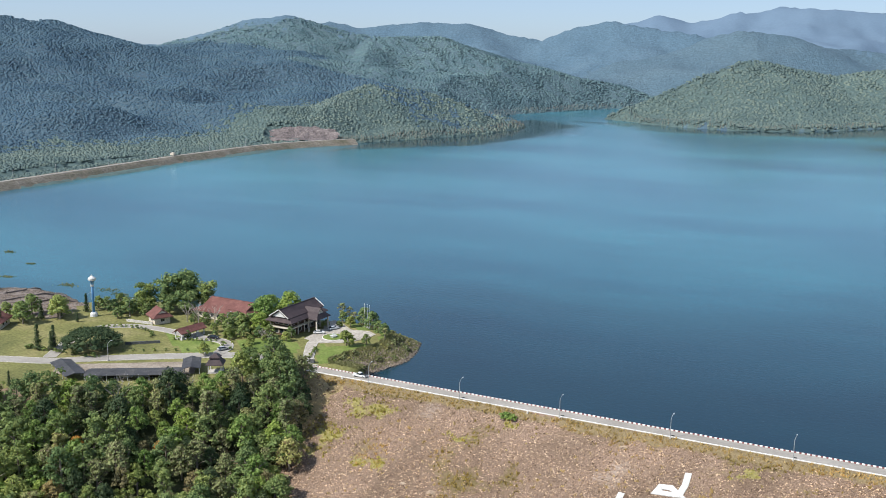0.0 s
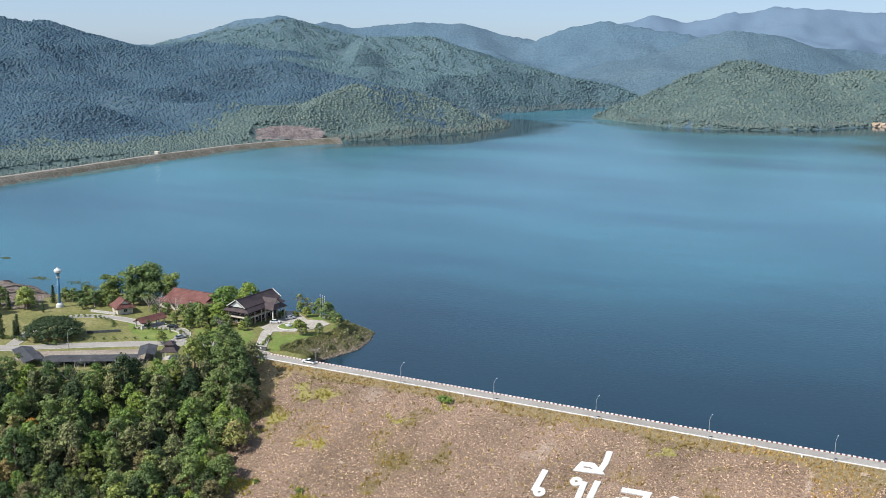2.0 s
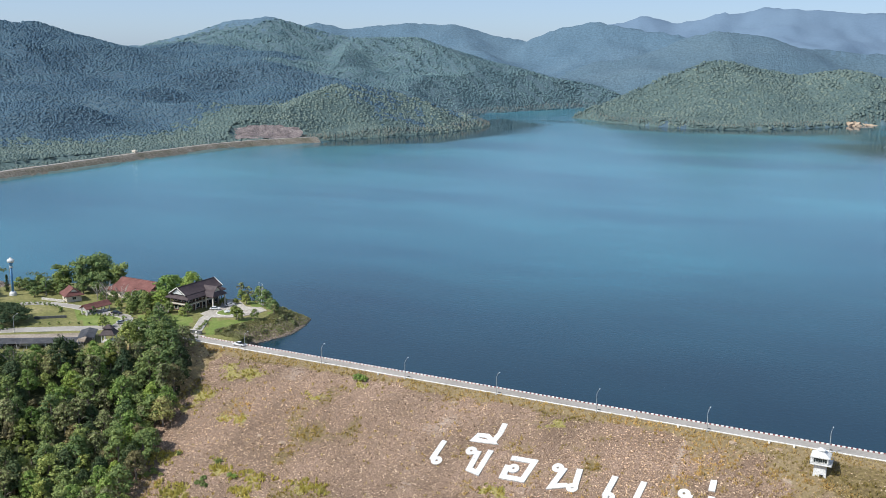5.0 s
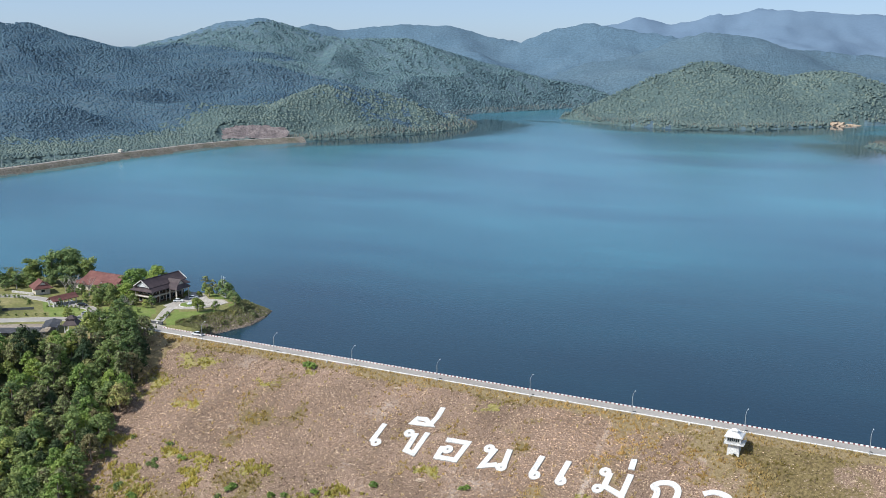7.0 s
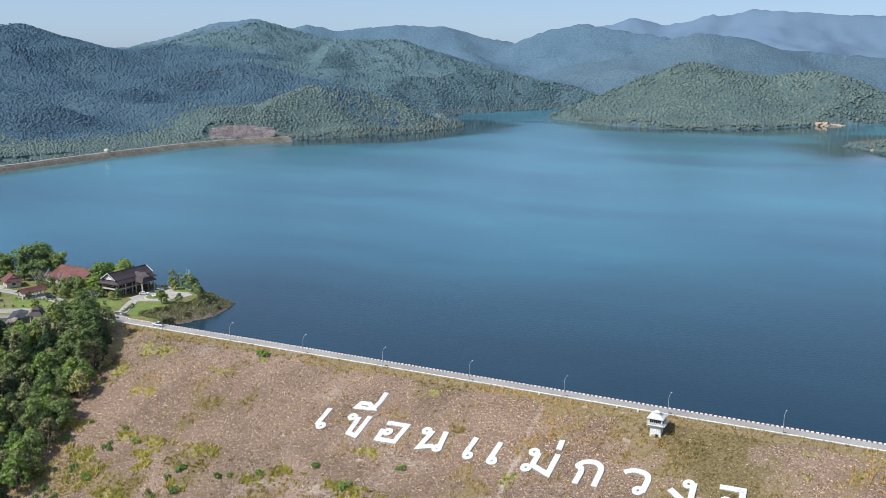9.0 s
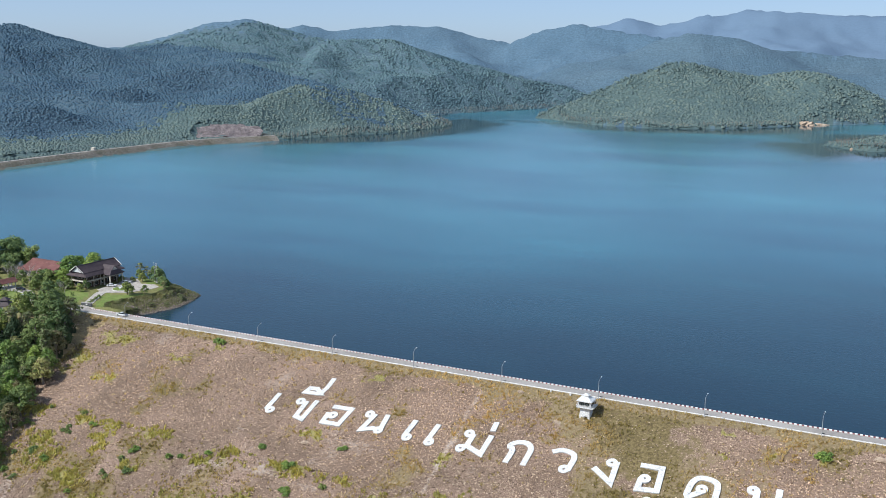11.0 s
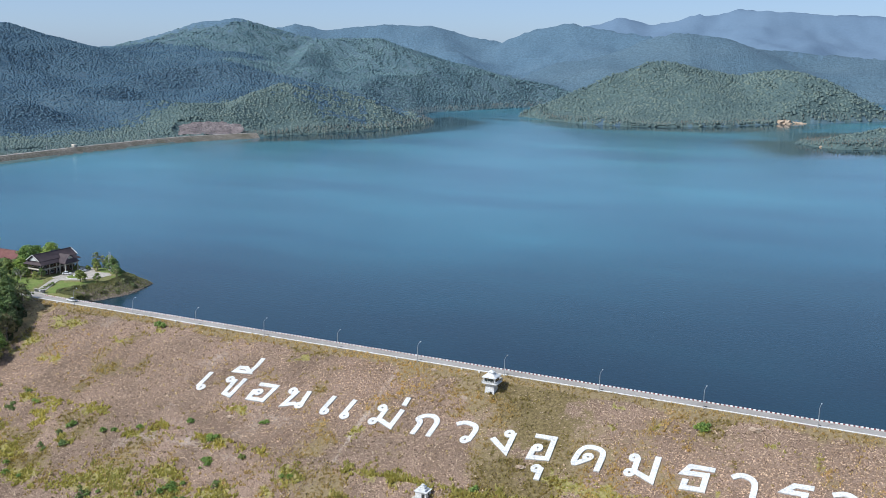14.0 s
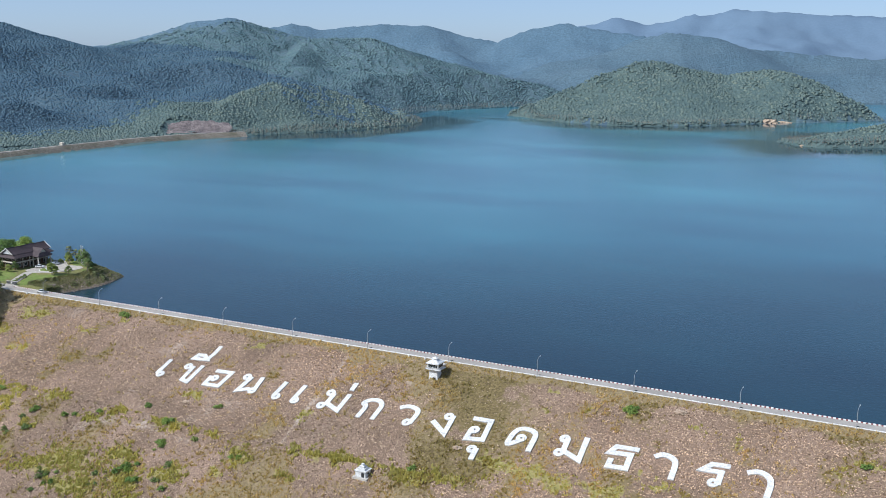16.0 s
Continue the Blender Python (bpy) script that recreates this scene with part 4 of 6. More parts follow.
# grass tufts
def tufts(name, xs, ys, zs, high, mat, label, blades=4, lean=0.5):
    m = len(xs)
    a = rng.uniform(0, 2 * np.pi, (m, blades))
    w = high[:, None] * rng.uniform(0.35, 0.6, (m, blades))
    h = high[:, None] * rng.uniform(0.6, 1.2, (m, blades))
    ox, oy = rng.uniform(-0.5, 0.5, (m, blades)) * high[:, None] * 1.3, rng.uniform(-0.5, 0.5, (m, blades)) * high[:, None] * 1.3
    bx, by = xs[:, None] + ox, ys[:, None] + oy
    l = lean * h
    b = rng.uniform(0, 2 * np.pi, (m, blades))
    v = np.stack([
        np.stack([bx - w * np.cos(a), by - w * np.sin(a), np.broadcast_to(zs[:, None] - 0.1, a.shape)], -1),
        np.stack([bx + w * np.cos(a), by + w * np.sin(a), np.broadcast_to(zs[:, None] - 0.1, a.shape)], -1),
        np.stack([bx + l * np.cos(b), by + l * np.sin(b), zs[:, None] + h], -1)], 2)
    ob = new(name, fast_mesh(name, v.reshape(-1, 3), np.arange(m * blades * 3).reshape(-1, 3), [mat]))
    return tagged(ob, label, "grass", kind="stuff")


tx, ty = rng.uniform(-60, 350, 60000), rng.uniform(-100, 0.9, 60000)
clear = off_letters(tx, ty) > 1.9
tx, ty = tx[clear], ty[clear]
tg = grassy(tx, ty) - 0.5 * olive_patch(tx, ty)
for name, lo, hi, mat, label in (("dry_grass", 0.62, 0.03, M["dry_tuft"], "straw-yellow dry grass on the dam face"), ("green_grass", 0.70, 0.02, M["olive_tuft"], "olive-green grass patches on the dam face")):
    pick = (rng.random(len(tx)) < np.clip((tg - lo + 0.06) * 3.2, hi, 0.7)) & (((wave(tx, ty, 30) > 0.5) & (ty < -2.5)) == (name == "green_grass"))
    tufts(name, tx[pick], ty[pick], slope_z(ty[pick]), rng.uniform(0.35, 0.85, pick.sum()), mat, label)

fx_, fy_ = rng.uniform(-50, 345, 60000), rng.uniform(-95, -3, 60000)
k = (rng.random(60000) < 0.85 * fresh_grass(fx_, fy_) - 0.07) & (off_letters(fx_, fy_) > 1.9)
fx_, fy_ = fx_[k], fy_[k]
tufts("fresh_grass", fx_, fy_, slope_z(fy_), rng.uniform(0.4, 0.8, len(fx_)) * np.where(fy_ < -46, 1.7, 1.0), M["fresh_tuft"], "yellow-green grass clumps on the dam face")

# painted barrier blocks on the water side
PERIOD = 35 / 24
LENGTH = {"white": 0.84, "red": 0.58}
me_block = {}
for tone in ("red", "white"):
    bm = bm_box(LENGTH[tone], 0.34, 0.42 if tone == "white" else 0.34, (0, 0, 0), 0.05)
    me = bpy.data.meshes.new("block")
    bm.to_mesh(me)
    bm.free()
    me.materials.append(M[tone + "_kerb"])
    me_block[tone] = me
barrier = tagged(empty("barrier", (0, 7.2, CREST_Z)), "low concrete barrier of red and white painted blocks", "barrier")
rest = {"red": bmesh.new(), "white": bmesh.new()}
for i in range(int((515 + 62) / PERIOD)):
    for tone, shift in (("red", 0.0), ("white", PERIOD / 2)):
        x = -62 + i * PERIOD + shift
        if 60 < x < 278:
            ob = new("block", me_block[tone])
            ob.parent = barrier
            ob.location = (x, 0, 0)
        else:
            bm_box(LENGTH[tone], 0.34, 0.42 if tone == "white" else 0.34, (x, 0, 0), 0, bm=rest[tone])
for tone, bm in rest.items():
    tagged(part("block_run", bm, M[tone + "_kerb"], barrier), kind="stuff")


# ---- letters on the slope ----
TILT_M = Matrix.Translation((0, 0.8, CREST_Z)) @ Matrix.Rotation(math.atan(SLOPE), 4, "X")


def stroke(bm, pts, w, z0, z1):
    """A flat bar along a plan line, with mitred corners."""
    P = [Vector((x, y, 0)) for x, y in pts]
    closed = (P[0] - P[-1]).length < 0.01
    if closed:
        P = P[:-1]
    n = len(P)
    sides = []
    for i in range(n):
        a, b = P[(i - 1) % n] if (i or closed) else None, P[(i + 1) % n] if (i < n - 1 or closed) else None
        d0 = (P[i] - a).normalized() if a else None
        d1 = (b - P[i]).normalized() if b else None
        d = ((d0 or d1) + (d1 or d0)).normalized()
        nn = Vector((-d.y, d.x, 0))
        ref = d0 or d1
        k = w / 2 / max(0.45, abs(nn.dot(Vector((-ref.y, ref.x, 0)))))
        ext = Vector((0, 0, 0))
        if not closed and i == 0:
            ext = -d * w * 0.2
        if not closed and i == n - 1:
            ext = d * w * 0.2
        sides.append((P[i] + ext + nn * k, P[i] + ext - nn * k))
    rows = [[bm.verts.new((p.x, p.y, z)) for p, z in ((l, z0), (l, z1), (r, z1), (r, z0))] for l, r in sides]
    for i in range(n if closed else n - 1):
        a, b = rows[i], rows[(i + 1) % n]
        for k in range(4):
            bm.faces.new((a[k], a[(k + 1) % 4], b[(k + 1) % 4], b[k]))
    if not closed:
        bm.faces.new(rows[0])
        bm.faces.new(rows[-1][::-1])


def rounded(pts, reach):
    """Rounds the corners of a line: each is cut back by up to `reach` metres and bent through."""
    closed = pts[0] == pts[-1]
    if closed or len(pts) < 3 or reach < 1.4:
        return pts
    out = [pts[0]]
    for a, b, c in zip(pts, pts[1:], pts[2:]):
        A, B, C = Vector(a), Vector(b), Vector(c)
        p, q = B + (A - B).normalized() * min(reach, (A - B).length * 0.49), B + (C - B).normalized() * min(reach, (C - B).length * 0.49)
        out += [tuple(p * (1 - t) ** 2 + 2 * B * t * (1 - t) + q * t * t) for t in (0, 0.25, 0.5, 0.75, 1)]
    return out + [pts[-1]]


ROUND = {7: 2.4, 8: 3.0, 11: 2.6, 14: 3.0, 16: 3.2}
for number, (bars, loops) in enumerate(LETTERS):
    cu = sum(p[0] for p in bars[0]) / len(bars[0])
    cv = sum(p[1] for p in bars[0]) / len(bars[0])
    bm = bmesh.new()
    top = 0.34
    for line in bars:
        stroke(bm, rounded([(x - cu, y - cv) for x, y in line], ROUND.get(number, 0.0)), 1.85, -0.5, top)
        top += 0.006
    for x, y in loops:
        ring = [(x - cu + 1.12 * math.cos(a), y - cv + 1.12 * math.sin(a)) for a in (math.pi * k / 8 for k in range(17))]
        stroke(bm, ring, 1.35, -0.5, top)
        top += 0.006
    bmesh.ops.recalc_face_normals(bm, faces=bm.faces)
    ob = part("letter", bm, M["white_letter"])
    ob.matrix_world = TILT_M @ Matrix.Translation((cu, cv, 0))
    tagged(ob, "large white-painted concrete Thai letter laid on the stone slope", "letter", "letters of the dam's name")


# ---- street lamps on the crest ----
def street_lamp(at, high=7.3, arm=(0.35, 1.35)):
    root = tagged(empty("street_lamp", at), "tall galvanised street lamp with one bent arm beside the road", "street lamp", "lamps along the crest")
    part("base_block", bm_box(0.5, 0.5, 0.45, (0, 0, -0.05), 0.05), M["concrete"], root)
    part("pole", bm_tube([(0, 0, 0), (0, 0, high * 0.5), (0, 0, high - 1.3)], [0.11, 0.095, 0.08], 8), M["galvanised"], root)
    part("arm", bm_tube([(0, 0, high - 1.35), (arm[0] * 0.25, arm[1] * 0.25, high - 0.75), (arm[0] * 0.6, arm[1] * 0.6, high - 0.3), (arm[0], arm[1], high)], [0.07, 0.065, 0.06, 0.05], 6), M["galvanised"], root)
    bm = bmesh.new()
    bmesh.ops.create_uvsphere(bm, u_segments=10, v_segments=6, radius=1)
    for v in bm.verts:
        v.co = Vector((v.co.x * 0.18, v.co.y * 0.45, v.co.z * 0.14 if v.co.z > 0 else v.co.z * 0.06))
    head = part("lamp_head", bm, M["lamp_head"], root, smooth=True)
    head.location = (arm[0] * 1.1, arm[1] * 1.15, high + 0.02)
    part("lens", bm_box(0.28, 0.6, 0.04, (0, 0, -0.10), 0.01), M["glass_white"], head)
    return root


first = street_lamp((-0.4, 0.9, CREST_Z))
for k in range(-1, 15):
    if k:
        copy_thing(first, pose(35 * k - 0.4, 0.9, CREST_Z))
# flat dark blocks on the road beside the lamps
drain = part("drain_box", bm_box(0.9, 0.6, 0.14, (0, 0, 0), 0.04), M["dark_metal"])
drain.matrix_basis = pose(-0.2, 3.2, CREST_Z + 0.03)
tagged(drain, "small flat dark block on the road beside a lamp", "junction box", "boxes beside the lamps")
for k in range(1, 12):
    copy_thing(drain, pose(35 * k - 0.2, 3.2, CREST_Z + 0.03))
# white marker posts on the verge
marker = part("marker_post", bm_box(0.5, 0.5, 0.9, (0, 0, -0.2), 0.05), M["white_kerb"])
marker.matrix_basis = pose(-46, 0.6, CREST_Z)
tagged(marker, "short white concrete marker post on the verge", "post", "marker posts")
for x in (24, 131, 158, 165):
    copy_thing(marker, pose(x, 0.4, CREST_Z))

# ---- gauge house and monument on the slope ----
def bm_hip(sx, sy, z0, z1, top=0.08, bm=None, at=(0, 0), thick=0.18, turn=0.0):
    """A four-sided roof, curved slightly inwards, with a thick eave; top: the share left flat."""
    bm = bm or bmesh.new()
    R = Matrix.Rotation(turn, 3, "Z")
    rows = []
    for f, z in ((1.0, z0 - thick), (1.0, z0), (0.62 + 0.38 * top, z0 + (z1 - z0) * 0.32), (top, z1)):
        rows.append([bm.verts.new(R @ Vector((at[0] + x * sx / 2 * f, at[1] + y * sy / 2 * f, z))) for x, y in ((-1, -1), (1, -1), (1, 1), (-1, 1))])
    for a, b in zip(rows, rows[1:]):
        for k in range(4):
            bm.faces.new((a[k], a[(k + 1) % 4], b[(k + 1) % 4], b[k]))
    bm.faces.new(rows[-1])
    bm.faces.new(rows[0][::-1])
    return bm


def window(parent, w, h, at, turn=0.0, panes=2):
    """A framed window with a recessed sash and separate panes; at is its centre on the wall's face, which looks to -y before the turn."""
    fr = bmesh.new()
    for sx, sz, px, pz in ((w, 0.08, 0, -h / 2), (w, 0.08, 0, h / 2 - 0.08), (0.08, h, -w / 2 + 0.04, -h / 2), (0.08, h, w / 2 - 0.04, -h / 2)):
        bm_box(sx, 0.12, sz, (px, 0, pz), 0, bm=fr)
    win = part("window", fr, M["trim_white"], parent)
    win.matrix_basis = pose(*at, 0, 0, turn)
    pw = (w - 0.16) / panes
    for k in range(panes):
        part("pane", bm_box(pw - 0.06, 0.03, h - 0.2, (-w / 2 + 0.08 + pw * (k + 0.5), -0.025, -h / 2 + 0.1)), M["glass_dark"], win)
    return win


def gauge_house(at):
    root = tagged(empty("gauge_house", at), "white two-storey gauge house with railed gallery and stepped roof", "building")
    part("plinth", bm_box(4.4, 4.2, 1.0, (0, 0, -1.6), 0.08), M["white_wall"], root)
    shaft = bmesh.new()
    lo, hi = [[shaft.verts.new((x * w, y * w * 0.95, z)) for x, y in ((-1, -1), (1, -1), (1, 1), (-1, 1))] for w, z in ((1.95, -0.9), (1.5, 5.15))]
    for k in range(4):
        shaft.faces.new((lo[k], lo[(k + 1) % 4], hi[(k + 1) % 4], hi[k]))
    shaft.faces.new(hi)
    shaft.faces.new(lo[::-1])
    part("shaft", shaft, M["white_wall"], root)
    part("shaft_door", bm_box(0.9, 0.1, 1.9, (0.5, -1.78, 0.1), 0.02), M["dark_metal"], root)
    part("gallery_slab", bm_box(5.8, 5.2, 0.26, (0.2, 0, 5.1), 0.05), M["white_wall"], root)
    part("upper_room", bm_box(4.3, 4.1, 2.15, (0, 0, 5.35), 0.04), M["white_wall"], root)
    window(root, 3.7, 1.45, (0, -2.06, 6.5), 0, 6)
    window(root, 3.4, 1.45, (2.16, 0, 6.5), 90, 5)
    window(root, 3.4, 1.45, (-2.16, 0, 6.5), -90, 5)
    part("eave_slab", bm_box(5.3, 5.1, 0.22, (0, 0, 7.4), 0.04), M["white_wall"], root)
    part("roof", bm_hip(5.0, 4.8, 7.75, 8.65, 0.42), M["white_wall"], root)
    part("lantern", bm_box(1.6, 1.5, 0.55, (0, 0, 8.65), 0.05), M["white_wall"], root)
    part("cap", bm_hip(2.1, 2.0, 9.3, 9.85, 0.15, thick=0.12), M["white_wall"], root)
    for x, y, sx, sy in ((0.2, -2.6, 5.8, 0.06), (0.2, 2.6, 5.8, 0.06), (-2.7, 0, 0.06, 5.2), (3.1, 0, 0.06, 5.2)):
        bm = bm_box(sx, sy, 0.06, (x, y, 6.25))
        bm_box(sx, sy, 0.05, (x, y, 5.8), bm=bm)
        for k in range(5):
            f = -0.5 + k / 4
            bm_box(0.06, 0.06, 0.95, (x + f * sx * (sx > 1), y + f * sy * (sy > 1), 5.32), bm=bm)
        part("railing", bm, M["white_wall"], root)
    part("foot_bridge", bm_box(1.4, 6.0, 0.22, (0.3, 5.2, 4.8), 0.03), M["concrete"], root)
    return root


house = gauge_house((173.2, -7.1, 0.1))
house.scale = (1, 1, 0.93)


def monument(at):
    root = tagged(empty("monument", at), "small white concrete valve house with stepped roof on the slope", "monument")
    part("base_slab", bm_box(6.4, 5.6, 1.0, (0, 0, -1.0), 0.06), M["concrete"], root)
    part("body", bm_box(4.4, 3.8, 2.5, (0, 0, 0.0), 0.05), M["white_wall"], root)
    part("cornice", bm_box(5.2, 4.6, 0.3, (0, 0, 2.5), 0.05), M["white_wall"], root)
    part("step", bm_box(3.2, 2.8, 0.8, (0, 0, 2.8), 0.06), M["white_wall"], root)
    part("step", bm_box(2.1, 1.9, 0.8, (0, 0, 3.6), 0.06), M["white_wall"], root)
    part("cap", bm_box(1.1, 1.0, 0.8, (0, 0, 4.4), 0.08), M["white_wall"], root)
    part("door", bm_box(1.2, 0.1, 1.9, (1.0, -1.92, 0.05)), M["dark_metal"], root)
    window(root, 1.2, 1.0, (2.2, 0, 1.4), 90, 2)
    return root


valve_house = monument((173.0, -57.0, -17.0))
valve_house.scale = (0.86, 0.86, 0.78)

# ---- the grounds on the headland ----
Z = 6.0
M["paving"] = surface("pale_paving", (0.33, 0.295, 0.25), (0.42, 0.38, 0.33), (0.50, 0.46, 0.405), 0.15, fine=8, bumpy=0.1)


def smooth_line(pts, per=8):
    """A Catmull-Rom line through plan points."""
    P = [Vector((x, y)) for x, y in pts]
    P = [2 * P[0] - P[1]] + P + [2 * P[-1] - P[-2]]
    out = []
    for a, b, c, d in zip(P, P[1:], P[2:], P[3:]):
        for k in range(per):
            t = k / per
            out.append(tuple(0.5 * (2 * b + (c - a) * t + (2 * a - 5 * b + 4 * c - d) * t * t + (3 * b - a - 3 * c + d) * t**3)))
    return out + [tuple(P[-2])]


def level(ob):
    """Lets a lane follow the level of the grounds."""
    for v in ob.data.vertices:
        v.co.z += float(grounds_z(v.co.x, v.co.y)) - 6.0
    return ob


def lane(name, pts, wide, mat, label, top=0.06, edge=True):
    line = smooth_line(pts)
    h = wide / 2
    ob = level(ribbon(name, line, [(-h, Z - 0.5), (-h, Z + top), (h, Z + top), (h, Z - 0.5)], mat, step=1.5))
    tagged(ob, label, "road", kind="structure")
    if edge:
        for s in (-1, 1):
            kb = level(ribbon("kerb", line, [(s * h - 0.14, Z - 0.4), (s * h - 0.14, Z + 0.18), (s * h + 0.14, Z + 0.18), (s * h + 0.14, Z - 0.4)], M["concrete"], step=1.5))
            tagged(kb, "pale concrete kerb of a park lane", "kerb", kind="structure")
    return ob


lane("road", [(-61, 5.6), (-70, 4.2), (-85, 4.0), (-98, -0.5), (-112, -9.5), (-124, -17.5), (-138, -27.5), (-148, -35.5), (-166, -42.5), (-190, -52), (-230, -72)], 6.2, M["asphalt"], "grey asphalt lane through the grounds", 0.05)
lane("road", [(-101, 0.5), (-103, 8), (-110, 13.5), (-126, 13.5), (-142, 15), (-156, 13.0), (-166, 5), (-165, -7), (-160, -18), (-152, -33)], 4.6, M["asphalt"], "curved asphalt loop road round a lawn", 0.09)
lane("driveway", [(-66, 5.5), (-69, 13), (-73, 20), (-77, 27), (-79, 33)], 4.0, M["paving"], "pale driveway up to the lodge", 0.12)
plaza = [(-84, 32), (-76, 29.5), (-68, 33.5), (-62.5, 42), (-62, 50), (-67, 53), (-74, 51), (-82, 57), (-88, 60), (-90, 55), (-85, 47)]
tagged(part("plaza", bm_prism(plaza, Z - 0.5, Z + 0.16), M["paving"]), "pale paved forecourt before the lodge", "paving", kind="structure")
tagged(part("parking_strip", bm_prism([(-136, -46), (-143, -37.5), (-101, -10.5), (-93, -22)], Z - 0.4, Z + 0.03), M["dust"]), "dusty parking strip beside the lane", "paving", kind="structure")

# round bed with a small fountain
bed = tagged(empty("round_bed", (-74.6, 38.6, Z + 0.16)), "round lawn bed with white kerb and small fountain", "flower bed")
circle = lambda r, c=28: [(r * math.cos(2 * math.pi * k / c), r * math.sin(2 * math.pi * k / c)) for k in range(c)]
part("kerb", bm_prism(circle(4.6), -0.1, 0.14), M["white_kerb"], bed)
part("turf", bm_prism(circle(4.3), 0.0, 0.2), M["lawn_bright"], bed)
part("fountain_bowl", bm_tube([(0, 0, 0.1), (0, 0, 0.5), (0, 0, 0.75)], [1.2, 1.0, 1.5], 16), M["white_wall"], bed)
part("fountain_stem", bm_tube([(0, 0, 0.7), (0, 0, 1.5), (0, 0, 1.7)], [0.22, 0.16, 0.5], 10), M["white_wall"], bed)

def gable(bm, L, W, z0, z1, at=(0, 0), over=0.0, thick=0.22):
    """A pitched roof of two thick slabs with its ridge along y, L long and W wide, slightly hollow in the slope."""
    for s in (-1, 1):
        prof = [(s * W / 2, z0), (s * W * 0.27, z0 + (z1 - z0) * 0.38), (0, z1)]
        rows = []
        for y in (-L / 2, L / 2):
            rows.append([bm.verts.new((at[0] + x, at[1] + y, z)) for x, z in prof] + [bm.verts.new((at[0] + x, at[1] + y, z - thick)) for x, z in reversed(prof)])
        a, b = rows
        for k in range(6):
            bm.faces.new((a[k], a[(k + 1) % 6], b[(k + 1) % 6], b[k]))
        bm.faces.new(a)
        bm.faces.new(b[::-1])
    bmesh.ops.recalc_face_normals(bm, faces=bm.faces)
    return bm


def skirt(bm, L, W, l, w, z0, z1, at=(0, 0), thick=0.2):
    """A lean-to roof all round: from an outer oblong at z0 up to an inner one at z1."""
    def ring(a, b, z):
        return [bm.verts.new((at[0] + x * a / 2, at[1] + y * b / 2, z)) for x, y in ((-1, -1), (1, -1), (1, 1), (-1, 1))]
    rows = [ring(W, L, z0 - thick), ring(W, L, z0), ring(w, l, z1), ring(w, l, z1 - thick)]
    for a, b in zip(rows, rows[1:] + rows[:1]):
        for k in range(4):
            bm.faces.new((a[k], a[(k + 1) % 4], b[(k + 1) % 4], b[k]))
    bmesh.ops.recalc_face_normals(bm, faces=bm.faces)
    return bm


def bm_tri(w, z0, z1, y, x=0.0, thick=0.12):
    """An upright gable triangle."""
    bm = bmesh.new()
    pts = [(-w / 2, z0), (w / 2, z0), (0, z1)]
    a, b = [bm.verts.new((x + u, y - thick / 2, z)) for u, z in pts], [bm.verts.new((x + u, y + thick / 2, z)) for u, z in pts]
    bm.faces.new(a)
    bm.faces.new(b[::-1])
    for k in range(3):
        bm.faces.new((a[k], b[k], b[(k + 1) % 3], a[(k + 1) % 3]))
    bmesh.ops.recalc_face_normals(bm, faces=bm.faces)
    return bm


